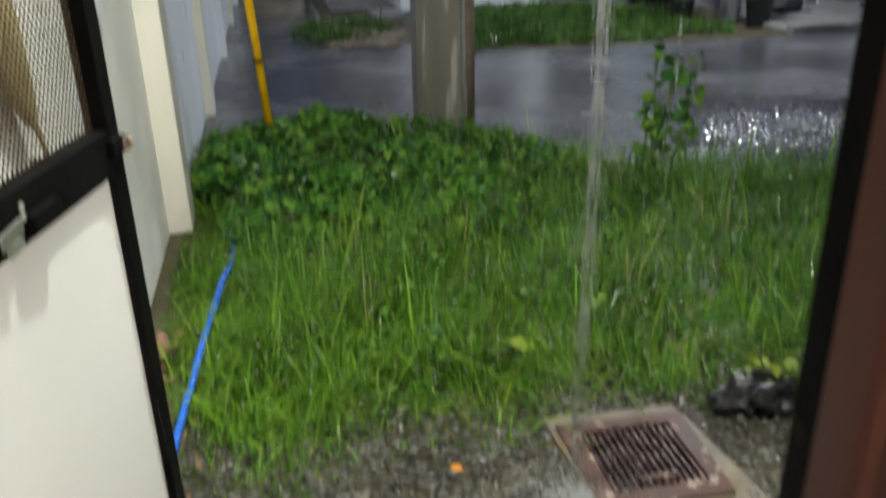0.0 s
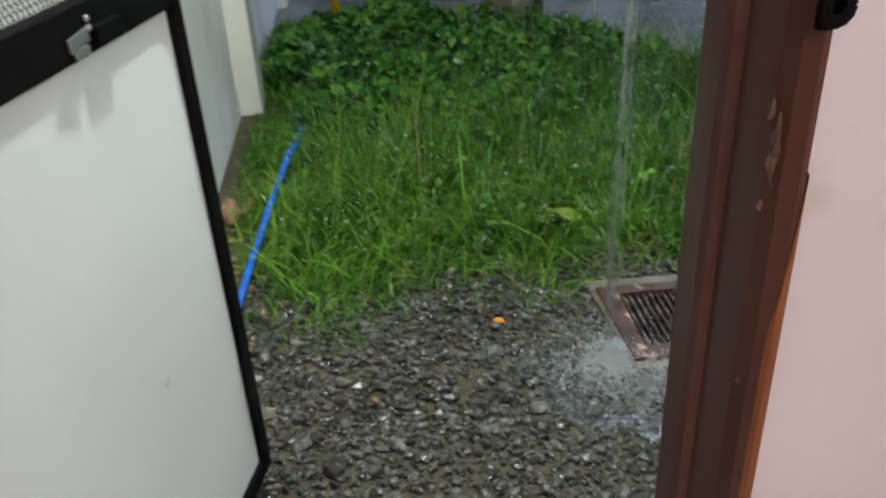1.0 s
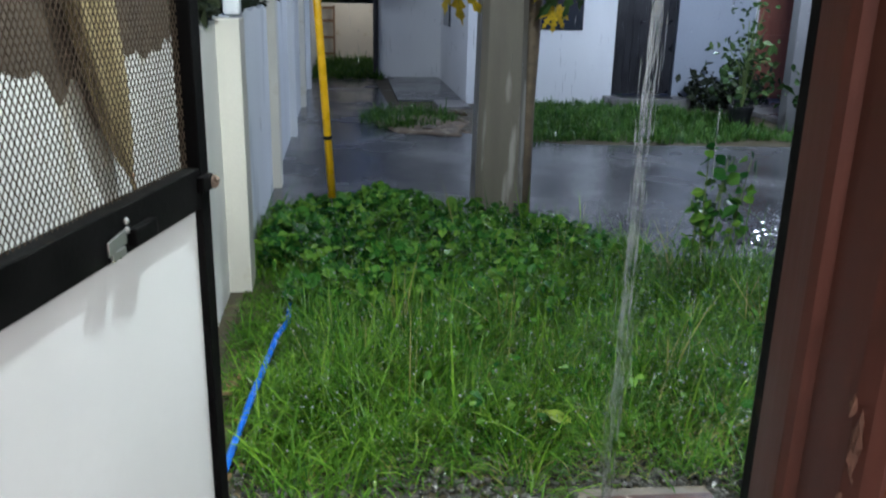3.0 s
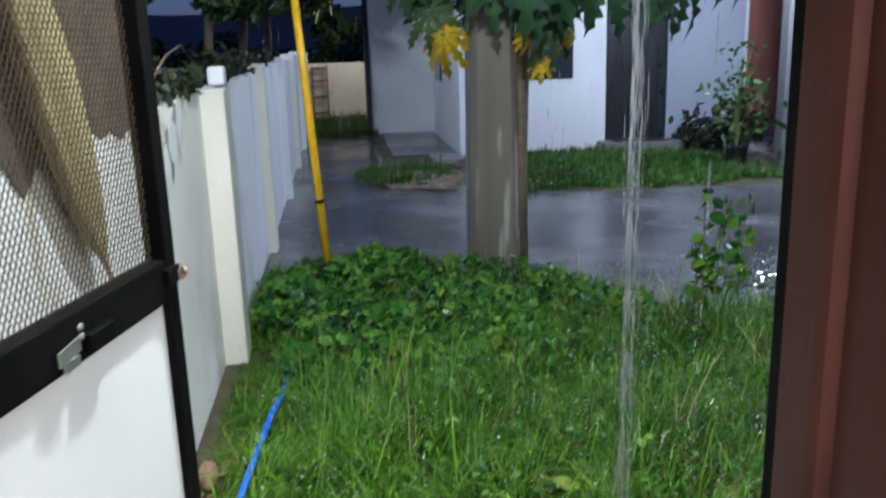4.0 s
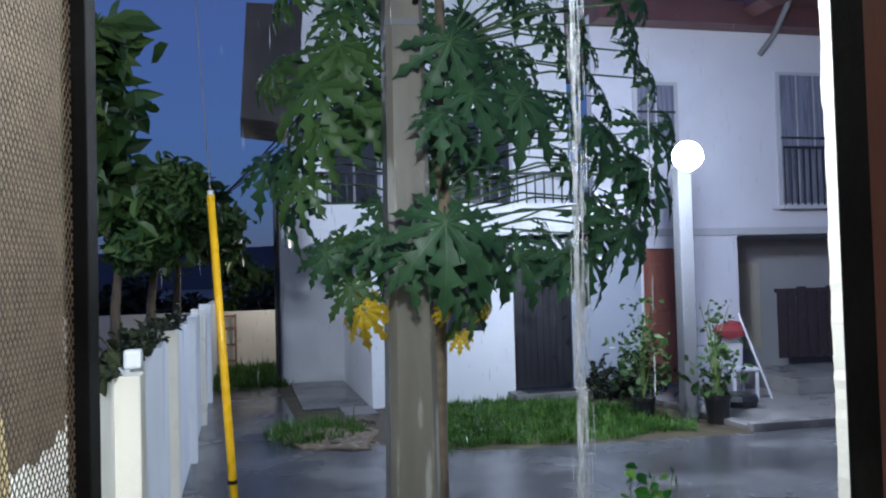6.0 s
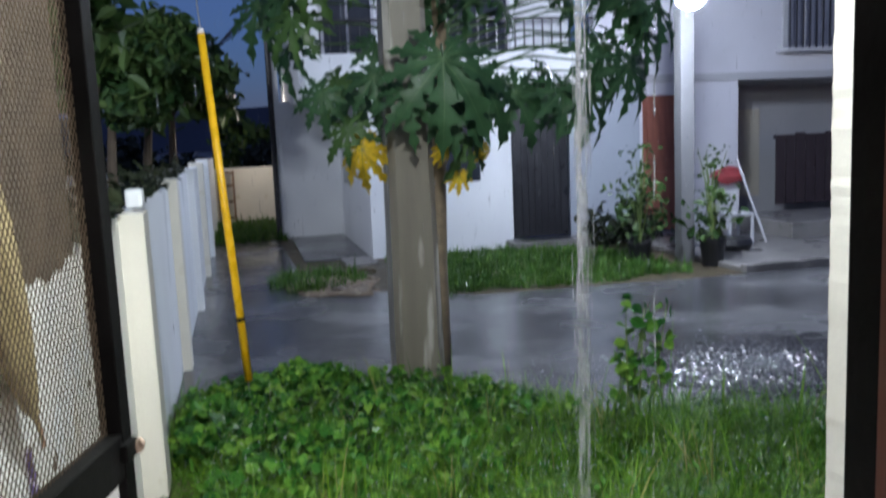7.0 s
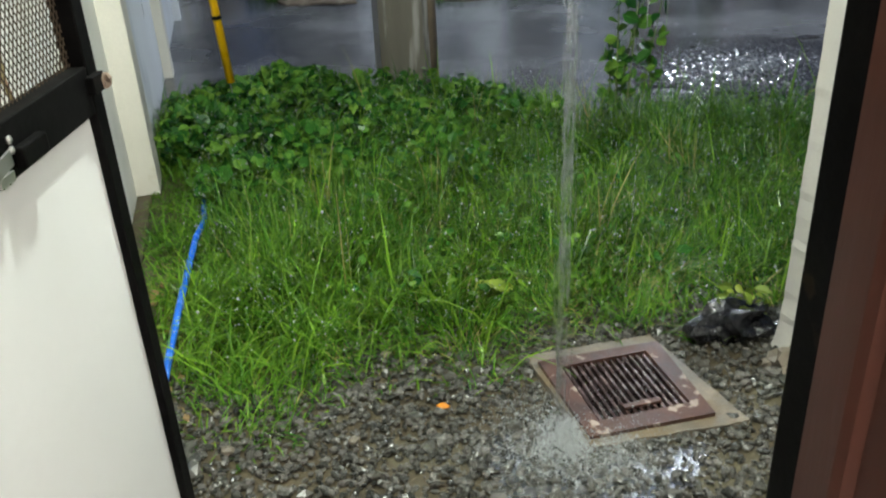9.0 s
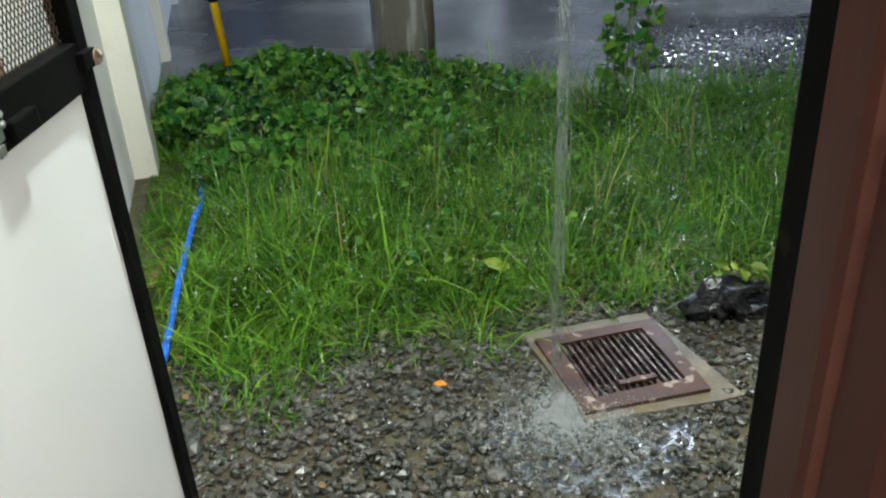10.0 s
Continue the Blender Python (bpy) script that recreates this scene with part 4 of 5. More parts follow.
for k, (x, y, s) in enumerate(((0.29, 2.53, 0.02), (0.24, 1.63, 0.014), (-0.33, 1.72, 0.03), (-0.05, 2.38, 0.028), (0.28, 2.40, 0.024), (0.10, 1.98, 0.02), (-0.26, 2.05, 0.022), (0.33, 1.58, 0.017))):
    thing("pale_stone", lump(x, y, 0.014 + s * 0.3, s, s * 0.8, s * 0.6, 0.6, k + 70, 1), M["rubble"], "pale angular stone lying in the gravel", "stone", at=(x, y, 0), group="pale stones in the gravel")
r = np.random.default_rng(77)
p = np.stack([r.uniform(-0.62, -0.35, 60), r.uniform(1.95, 3.2, 60), r.uniform(0.008, 0.02, 60)], 1)
tagged(cloud("leaf_litter", *leaf_cloud(p, 0.022, 0.9, 78), M["dead"]), "small brown leaf litter on soil along the wall", "leaf litter", kind="stuff")
p = np.stack([r.normal(0.725, 0.035, 10), r.normal(2.63, 0.03, 10), r.uniform(0.07, 0.11, 10)], 1)
tagged(cloud("pale_weed", *leaf_cloud(p, 0.036, 0.8, 80), M["fresh"]), "small pale yellow-green weed in the short grass", "weed", kind="stuff")

# ---- utility pole, guy guard ----
PX, PYY = 1.037, 5.62


def octagon(cx, cy, w, d, z):
    c = 0.28
    return [(cx + sx * w * a, cy + sy * d * b, z) for sx, sy, a, b in ((-1, -1, 1, 1 - c), (-1, -1, 1 - c, 1), (1, -1, 1 - c, 1), (1, -1, 1, 1 - c), (1, 1, 1, 1 - c), (1, 1, 1 - c, 1), (-1, 1, 1 - c, 1), (-1, 1, 1, 1 - c))]


bm = bmesh.new()
rings = [[bm.verts.new(p) for p in octagon(PX, PYY, 0.172 - 0.0115 * z, 0.165 - 0.01 * z, z)] for z in (0, 0.4, 0.9, 1.5, 2.2, 3.0, 4.0, 5.2, 6.5, 8.0)]
for a, b in zip(rings, rings[1:]):
    for k in range(8):
        bm.faces.new((a[k], a[(k + 1) % 8], b[(k + 1) % 8], b[k]))
bm.faces.new(rings[-1])
pole = thing("utility_pole", bm, M["pole"], "grey concrete utility pole, streaked wet, standing in weeds", "utility pole", at=(PX, PYY, 0))
bm = bmesh.new()
rings = [[bm.verts.new(p) for p in octagon(PX, PYY, 0.172 - 0.0115 * z + e, 0.165 - 0.01 * z + e, z)] for z, e in ((3.60, 0.0), (3.60, 0.006), (3.645, 0.006), (3.645, 0.0))]
for a, b in zip(rings, rings[1:]):
    for k in range(8):
        bm.faces.new((a[k], a[(k + 1) % 8], b[(k + 1) % 8], b[k]))
part("band", bm, M["post"], pole, "dull steel band round the pole")
part("bolt", tube([(PX + 0.07, PYY - 0.10, 3.76), (PX + 0.07, PYY - 0.17, 3.76)], 0.022, 8), M["dark_steel"], pole, "dark through bolt")
guard = group_at("guy_guard", (-0.115, 5.32, 0), "slender yellow plastic guard over a guy wire", "guy guard")
G0, G1 = Vector((-0.105, 5.30, 0.05)), Vector((-0.242, 5.30, 2.435))
part("sleeve", tube([G0.lerp(G1, 0.1), G0.lerp(G1, 0.5), G1], [0.026, 0.026, 0.024], 12), M["yellow"], guard, smooth=True)
part("band", tube([G0.lerp(G1, 0.262), G0.lerp(G1, 0.272)], 0.029, 12), M["dark_steel"], guard, "dark clamp band")
part("cap", tube([G1, G1 + (G1 - G0) * 0.012], 0.02, 10), M["white_plastic"], guard, "pale worn tip")
part("wire", tube([G0 - Vector((0, 0, 0.1)), G1, G1 + (G1 - G0) * 2.2], 0.004, 6), M["wire"], guard)

# ---- papaya beside the pole ----
def papaya_leaf_mesh(name, seed, material, droop=0.6, wide=0.92):
    """A lobed palmate leaf, radius about 1, lying in xy with its stalk at the origin."""
    r = random.Random(seed)
    bm = bmesh.new()
    c = bm.verts.new((0, 0, 0.0))
    lobes = 9
    for k in range(lobes):
        a = radians(-148 + 296 * k / (lobes - 1)) + r.uniform(-0.05, 0.05)
        ln = (0.62 + 0.38 * math.cos(a * 0.62)) * r.uniform(0.9, 1.08)
        prof = ((0.12, 0.075), (0.28, 0.07), (0.42, 0.195), (0.49, 0.075), (0.62, 0.185), (0.69, 0.06), (0.80, 0.115), (0.88, 0.035))
        d, s = Vector((math.cos(a), math.sin(a), 0)), Vector((-math.sin(a), math.cos(a), 0))

        def at(t, w):
            rad = ln * t
            skew = 0.10 * abs(w) / 0.18
            q = d * (rad + ln * skew * 0.5) + s * w
            q.z = -droop * rad ** 2 + 0.22 * abs(w) + 0.02 * math.sin(7 * rad + k)
            return bm.verts.new(q)

        left, right, mid = [], [], []
        for t, w in prof:
            w *= wide * r.uniform(0.8, 1.2) * ln
            left.append(at(t, w)); right.append(at(t, -w)); mid.append(at(t, 0))
        end = at(1.0, 0)
        bm.faces.new((c, mid[0], left[0])); bm.faces.new((c, right[0], mid[0]))
        for i in range(len(prof) - 1):
            bm.faces.new((mid[i], mid[i + 1], left[i + 1], left[i]))
            bm.faces.new((mid[i], right[i], right[i + 1], mid[i + 1]))
        bm.faces.new((mid[-1], end, left[-1])); bm.faces.new((mid[-1], right[-1], end))
        # pale midrib, a little proud of the blade
        line = [c.co.copy()] + [v.co.copy() for v in mid]
        for i in range(len(line) - 1):
            w0, w1 = 0.008 * (1 - i / 9), 0.008 * (1 - (i + 1) / 9)
            up = Vector((0, 0, 0.012))
            f = bm.faces.new([bm.verts.new(q) for q in (line[i] + s * w0 + up, line[i + 1] + s * w1 + up, line[i + 1] - s * w1 + up, line[i] - s * w0 + up)])
            f.material_index = 1
    me = bpy.data.meshes.new(name)
    bm.to_mesh(me)
    bm.free()
    me.materials.append(material)
    me.materials.append(M["rib"])
    me.polygons.foreach_set("use_smooth", [True] * len(me.polygons))
    return me


TX, TY = 1.36, 5.88
papaya = group_at("papaya_tree", (TX, TY, 0), "papaya tree with lobed leaves growing behind the pole", "tree")
part("trunk", tube([(TX - 0.08, TY, 0), (TX - 0.075, TY, 0.8), (TX - 0.05, TY, 1.5), (TX, TY, 2.3), (TX + 0.01, TY - 0.02, 3.2), (TX, TY - 0.05, 3.9)], [0.07, 0.06, 0.055, 0.055, 0.05, 0.035], 12), M["papaya_bark"], papaya, smooth=True)
dark = [papaya_leaf_mesh("papaya_leaf", s, M["papaya"]) for s in (1, 2, 3)]
young = [papaya_leaf_mesh("young_leaf", s, M["papaya_light"]) for s in (4, 5)]
old = [papaya_leaf_mesh("old_leaf", s, M["yellow_leaf"], 1.5, 1.2) for s in (6, 7)]


def papaya_leaf(meshes, stem_z, place, size, face, spin, label=""):
    """A leaf at place, with its normal along face, its middle lobe turned by spin, and its stalk."""
    k = len(papaya.children)
    ob = new("leaf", meshes[k % len(meshes)])
    nrm = Vector(face).normalized()
    ob.rotation_mode = "QUATERNION"
    ob.rotation_quaternion = nrm.to_track_quat("Z", "Y") @ Euler((0, 0, radians(spin))).to_quaternion()
    o = Vector((TX, TY, 0))
    ob.location = Vector(place) - o
    ob.scale = (size, size, size * (0.8 + 0.12 * (k % 5)))
    ob.parent = papaya
    if label:
        ob["label"] = label
    a, b = Vector((TX, TY - 0.03, stem_z)), Vector(place)
    mid = a.lerp(b, 0.5) + Vector((0, 0.30 if b.x < 0.95 else 0.0, 0.10))  # round the back of the pole
    part("stalk", tube([a, mid, b - nrm * 0.004], [0.011, 0.008, 0.006], 6), M["rib"], papaya)


# the leaves that stand out: stalk height, x, y, z, size
for j, (sz, x, y, z, s) in enumerate(((2.3, 1.19, 5.12, 2.24, 0.54), (2.0, 0.97, 5.22, 2.04, 0.30), (2.0, 1.50, 5.30, 2.10, 0.40), (1.9, 1.28, 5.25, 1.98, 0.32), (2.2, 0.80, 5.40, 2.16, 0.28), (2.0, 0.46, 5.42, 2.06, 0.25), (2.6, 1.20, 5.22, 2.94, 0.30),
                                      (2.8, 1.45, 5.35, 3.12, 0.48), (2.9, 1.82, 5.45, 3.12, 0.48), (2.7, 2.50, 5.65, 2.95, 0.46), (2.5, 2.72, 5.68, 2.72, 0.44),
                                      (2.2, 2.46, 5.58, 2.34, 0.42), (2.0, 2.12, 5.48, 2.04, 0.40), (2.0, 1.78, 5.50, 2.04, 0.40),
                                      (2.0, 0.86, 5.84, 2.14, 0.38), (2.1, 2.84, 5.7, 2.45, 0.36), (3.0, 1.30, 5.32, 3.45, 0.46), (2.4, 2.90, 5.62, 2.62, 0.38), (2.2, 2.62, 5.5, 2.20, 0.40), (2.0, 2.30, 5.45, 2.00, 0.38), (2.6, 2.95, 5.7, 2.95, 0.36), (2.3, 2.88, 5.85, 2.26, 0.34))):
    side = (x - TX) / 1.3
    papaya_leaf(dark, sz, (x, y, z), s, (0.45 * side + 0.12 * math.sin(3.7 * j), -0.85, 0.42 + 0.2 * math.sin(2.3 * j)), -90 + 16 * math.sin(2.1 * j) + 30 * side)
for j, (sz, x, y, z, s) in enumerate(((2.9, 0.42, 5.5, 3.16, 0.42), (2.9, 0.74, 5.84, 3.10, 0.40), (2.7, 0.44, 5.46, 2.86, 0.36), (2.4, 0.32, 5.6, 2.55, 0.30), (3.1, 0.60, 5.6, 3.48, 0.42))):
    papaya_leaf(young, sz, (x, y, z), s, (0.4 * (x - TX) + 0.2 * math.sin(5.1 * j), -0.8, 0.45), -98 + 18 * math.sin(2.9 * j))
for j, (sz, x, y, z, s, side) in enumerate(((1.9, 0.62, 5.46, 1.84, 0.26, -0.4), (1.8, 1.43, 5.48, 1.74, 0.30, 0.3))):
    papaya_leaf(young, sz, (x, y, z), s, (side, -1.0, 0.3), -90 + 10 * side)
for j, (sz, x, y, z, s, side) in enumerate(((1.9, 0.70, 5.41, 1.70, 0.24, -0.3), (1.9, 0.75, 5.44, 1.78, 0.15, 0.2), (1.8, 1.25, 5.43, 1.68, 0.11, 0.2), (1.8, 1.56, 5.50, 1.68, 0.11, 0.5), (1.7, 1.37, 5.52, 1.50, 0.13, -0.2))):
    papaya_leaf(old, sz, (x, y, z), s, (side, -1.0, 0.25), -90 + 12 * side, "yellowed drooping papaya leaf")
rr = random.Random(14)
for j in range(11):
    for i in range(10):
        x = 0.26 + 0.30 * i + rr.uniform(-0.15, 0.15)
        z = 2.05 + 0.21 * j + rr.uniform(-0.1, 0.1)
        thin = (1.40 < x < 2.3 and 2.15 < z < 3.2) or (0.35 < x < 0.95 and 2.2 < z < 2.95)  # the gaps that show the balcony
        if abs(x - 1.6) / 1.5 + max(0, 2.6 - z) / 1.2 > 1.0 or rr.random() < (0.85 if thin else 0.0):
            continue
        y = rr.uniform(5.6, 6.35)
        if x < 1.32:
            y = max(y, 5.95) if x > 0.62 else y
        side = (x - TX) / 1.3
        papaya_leaf(young if x < 0.8 and rr.random() < 0.6 else dark, min(z, 3.7) - 0.15, (x, y, z), rr.uniform(0.24, 0.36), (0.7 * side + rr.uniform(-0.35, 0.35), -0.75 + rr.uniform(-0.3, 0.5), 0.45), -90 + 40 * side + rr.uniform(-28, 28))

# ---- tall weed by the road ----
weed = group_at("tall_weed", (2.2, 4.42, 0), "tall leafy green weed at the road's edge", "weed")
rr = random.Random(5)
for k in range(7):
    bx, by, h = 2.2 + rr.uniform(-0.16, 0.16), 4.42 + rr.uniform(-0.1, 0.1), rr.uniform(0.45, 0.78)
    tx = bx + rr.uniform(-0.12, 0.12)
    part("stem", tube([(bx, by, 0), ((bx + tx) / 2, by, h * 0.55), (tx, by, h)], [0.006, 0.005, 0.003], 6), M["petiole"], weed)
    pts = np.array([(bx + (tx - bx) * t + rr.uniform(-0.06, 0.06), by + rr.uniform(-0.05, 0.05), h * t) for t in [0.25 + 0.77 * q / 15 for q in range(16)]])
    lo = cloud("leaves", *leaf_cloud(pts, 0.062, 0.45, 90 + k, long=1.1), M["weed"])
    lo.data.transform(Matrix.Translation((-2.2, -4.42, 0)))
    lo.parent = weed

# ---- white house across the road ----
house = group_at("white_house", (3.4, 13.9, 0), "two-storey white house with balcony and dark roof", "house")
FY = 12.15


def hp(name, bm, material, label="", parent=None):
    return part(name, bm, material, parent or house, label)


# the stretch right of the door takes a darker blue-grey
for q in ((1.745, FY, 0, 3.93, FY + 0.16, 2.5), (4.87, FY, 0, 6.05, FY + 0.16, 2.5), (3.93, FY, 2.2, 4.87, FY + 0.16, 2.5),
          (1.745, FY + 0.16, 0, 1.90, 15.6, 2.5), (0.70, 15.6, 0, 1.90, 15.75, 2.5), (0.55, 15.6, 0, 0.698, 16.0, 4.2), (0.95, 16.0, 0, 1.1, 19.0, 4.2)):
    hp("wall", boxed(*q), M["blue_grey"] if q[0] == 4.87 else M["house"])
up = bmesh.new()
box(up, 0.90, FY + 1.0, 2.62, 5.3, FY + 1.15, 6.8)
box(up, 0.90, FY + 1.15, 2.62, 1.05, 19.0, 6.8)
box(up, 0.90, FY, 2.42, 5.3, 19.0, 2.62)
hp("upper_wall", up, M["house"])
hp("parapet", boxed(0.90, FY - 0.02, 2.62, 5.3, FY + 0.10, 2.98, bevel=0.008), M["house"], "white balcony parapet")
rail = hp("railing", boxed(0.92, FY + 0.0, 3.42, 5.3, FY + 0.05, 3.46), M["dark_door"], "dark steel balcony railing")
for k in range(30):
    x = 1.0 + 0.145 * k
    hp("baluster", boxed(x, FY + 0.015, 2.98, x + 0.02, FY + 0.035, 3.42), M["dark_door"], parent=rail)
for x0, x1 in ((1.25, 2.1), (3.2, 4.3)):
    w = hp("window", boxed(x0, FY + 0.965, 3.0, x1, FY + 1.01, 4.55, bevel=0.01), M["white_plastic"])
    hp("pane", boxed(x0 + 0.06, FY + 0.95, 3.06, (x0 + x1) / 2 - 0.02, FY + 0.972, 4.49), M["dark_glass"], parent=w)
    hp("pane", boxed((x0 + x1) / 2 + 0.02, FY + 0.95, 3.06, x1 - 0.06, FY + 0.972, 4.49), M["dark_glass"], parent=w)
# roof with a deep boxed eave towards the side yard
eave = bmesh.new()
q = [(-0.05, 4.18), (0.62, 4.10), (0.70, 4.25), (0.85, 5.8), (0.06, 5.8)]
a, b = ([eave.verts.new((x, y, z)) for x, z in q] for y in (FY - 0.25, 13.6))
for i in range(len(q)):
    j = (i + 1) % len(q)
    eave.faces.new((a[i], a[j], b[j], b[i]))
eave.faces.new(a[::-1]); eave.faces.new(b)
hp("roof", eave, M["roof"], "dark overhanging roof edge")
hp("roof_top", boxed(0.85, FY + 0.7, 6.8, 5.28, 19.3, 7.02, bevel=0.02), M["roof"])
d = hp("door", boxed(3.95, FY + 0.04, 0.16, 4.85, FY + 0.10, 2.18, bevel=0.006), M["dark_door"], "closed black steel door")
for k in range(8):
    hp("door_rib", boxed(3.99 + 0.105 * k, FY + 0.028, 0.22, 4.03 + 0.105 * k, FY + 0.041, 2.12), M["dark_door"], parent=d)
hp("door_step", boxed(3.8, FY - 0.45, 0, 5.0, FY - 0.002, 0.14, bevel=0.012), M["slab"], "low concrete door step")
hp("door_mat", boxed(4.0, FY - 0.38, 0.14, 4.75, FY - 0.08, 0.155, bevel=0.004), M["dark_door"], "dark door mat")
hp("side_window", boxed(1.715, 14.2, 1.0, 1.747, 15.0, 2.1, bevel=0.006), M["dark_glass"], "dark side window")
hp("downpipe", tube([(0.55, 15.55, 0), (0.55, 15.55, 4.2)], 0.05, 8), M["dark_door"], "dark downpipe at the corner")
hp("lower_window", boxed(2.75, FY - 0.02, 1.07, 3.43, FY + 0.01, 2.05, bevel=0.008), M["dark_glass"], "dark window with narrow frame")

# ---- grey row house with carport ----
row = group_at("row_house", (8.5, 13.0, 0), "grey-white row house with a carport", "house")
RY = 12.15


def rp(name, bm, material, label="", parent=None):
    return part(name, bm, material, parent or row, label)


w = bmesh.new()
box(w, 6.052, RY, 0, 6.10, RY + 0.16, 2.5)
box(w, 6.80, RY, 0, 7.78, RY + 0.16, 2.5)
box(w, 6.10, RY, 2.25, 6.80, RY + 0.16, 2.5)
rp("wall", w, M["row"])
w = bmesh.new()
box(w, 5.302, RY - 0.02, 2.5, 14, RY + 0.16, 5.95)
rp("upper_wall", w, M["row"])
rp("floor_band", boxed(5.30, RY - 0.06, 2.44, 14, RY - 0.022, 2.56, bevel=0.01), M["house_grey"], "grey band at the floor line")
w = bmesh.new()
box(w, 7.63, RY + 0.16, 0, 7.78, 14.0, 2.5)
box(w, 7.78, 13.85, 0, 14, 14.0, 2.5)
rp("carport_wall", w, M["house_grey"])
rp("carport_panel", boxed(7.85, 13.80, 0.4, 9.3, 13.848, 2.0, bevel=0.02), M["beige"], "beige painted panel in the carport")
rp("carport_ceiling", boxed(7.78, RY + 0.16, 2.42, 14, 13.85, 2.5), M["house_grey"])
d = rp("door", boxed(6.10, RY + 0.05, 0.1, 6.80, RY + 0.10, 2.24, bevel=0.006), M["red_door"], "closed red-brown wooden door")
for z in (0.3, 1.25):
    rp("door_panel", boxed(6.2, RY + 0.035, z, 6.7, RY + 0.051, z + 0.75, bevel=0.01), M["red_door"], parent=d)
for x0, x1, z0, z1, big in ((8.62, 9.6, 2.95, 5.08, True), (6.05, 6.72, 3.95, 4.85, False)):
    f = rp("window", boxed(x0 - 0.06, RY - 0.05, z0 - 0.06, x1 + 0.06, RY - 0.018, z1 + 0.06, bevel=0.008), M["house_grey"])
    n = 3 if big else 2
    for k in range(n):
        a, b = x0 + (x1 - x0) * k / n, x0 + (x1 - x0) * (k + 1) / n
        rp("pane", boxed(a + 0.02, RY - 0.065, z0, b - 0.02, RY - 0.045, z1), M["hazy_curtain"], parent=f)
    rp("frame_bar", boxed(x0, RY - 0.07, (z0 + z1) / 2, x1, RY - 0.064, (z0 + z1) / 2 + 0.04), M["dark_door"], parent=f)
g = rp("window_grille", boxed(8.5, RY - 0.30, 3.82, 9.75, RY - 0.27, 3.86), M["dark_door"], "dark steel window grille")
for k in range(11):
    x = 8.5 + 0.122 * k
    rp("grille_bar", boxed(x, RY - 0.295, 2.9, x + 0.02, RY - 0.275, 3.82), M["dark_door"], parent=g)
rp("grille_foot", boxed(8.45, RY - 0.33, 2.84, 9.8, RY - 0.02, 2.90, bevel=0.006), M["house_grey"], parent=g)
rp("carport_floor", boxed(5.62, 8.75, 0, 14, 12.1, 0.07, bevel=0.012), M["slab"], "wet pale concrete carport floor")
rp("kerb", boxed(5.62, 8.62, 0, 9.0, 8.745, 0.11, bevel=0.015), M["slab"], "pale kerb at the carport's edge")
rp("carport_step", boxed(7.6, 10.5, 0.07, 14, 12.1, 0.30, bevel=0.012), M["slab"], "raised wet concrete step")
# low-pitched roof with a deep red-brown fascia, and a raised porch gable on brackets
bm = bmesh.new()
q = [(RY - 0.42, 5.78), (RY - 0.42, 6.14), (RY - 0.36, 6.20), (15.6, 7.0), (16.0, 6.9), (16.0, 5.78), (RY + 0.02, 5.78)]
a, b = ([bm.verts.new((x, y, z)) for y, z in q] for x in (5.304, 14.0))
for k in range(len(q)):
    n = (k + 1) % len(q)
    bm.faces.new((a[k], a[n], b[n], b[k]))
bm.faces.new(a[::-1]); bm.faces.new(b)
roof = rp("roof", bm, M["fascia"], "red-brown roof edge with a deep fascia")
bm = bmesh.new()
q = [(7.75, 6.02), (7.80, 6.12), (8.35, 6.36), (14.0, 6.36), (14.0, 6.10), (8.45, 6.10), (7.95, 5.90)]
a, b = ([bm.verts.new((x, y, z)) for x, z in q] for y in (RY - 0.95, RY - 0.425))
for k in range(len(q)):
    n = (k + 1) % len(q)
    bm.faces.new((a[k], a[n], b[n], b[k]))
bm.faces.new(a[::-1]); bm.faces.new(b)
rp("gable", bm, M["fascia"], "raised porch gable edge", roof)
for x in (8.32, 9.55):
    rp("bracket", tube([(x, RY - 0.03, 5.42), (x, RY - 0.45, 5.66), (x, RY - 0.85, 6.08)], [0.05, 0.045, 0.045], 8), M["post"], "curved dark grey roof bracket", roof)

gate = group_at("carport_gate", (10.2, 13.0, 0), "dark boarded gate inside the carport", "gate")
part("gate_frame", boxed(9.05, 12.98, 1.45, 12.5, 13.04, 1.52), M["gate"], gate)
for k in range(17):
    x = 9.08 + 0.2 * k
    part("board", boxed(x, 12.985, 0.3, x + 0.175, 13.02, 1.47 + 0.04 * (k % 3), bevel=0.004), M["gate"], gate)

# ---- street lamp on a white post, pots and loose things by the carport ----
post = group_at("lamp_post", (5.49, 9.80, 0), "pale grey square post carrying a bright lamp", "street lamp")
part("post", boxed(5.40, 9.72, 0, 5.59, 9.90, 3.22, bevel=0.012), M["post"], post)
# added arm sets the lamp forward, so less of its light hits the post
part("arm", tube([(5.49, 9.8, 3.21), (5.46, 9.70, 3.36), (4.87, 8.58, 3.22)], 0.018, 8), M["house_grey"], post)
LAMP = Vector((4.84, 8.50, 3.18))
# globe larger than the bulb: its bloom is built into the shape
part("globe", lump(LAMP.x, LAMP.y, LAMP.z, 0.165, 0.165, 0.165, 0.0, 0, 3), glow("lamp_glow", (0.70, 0.84, 1.0), STREET), post, "glowing white lamp globe, enlarged by its glare", smooth=True)


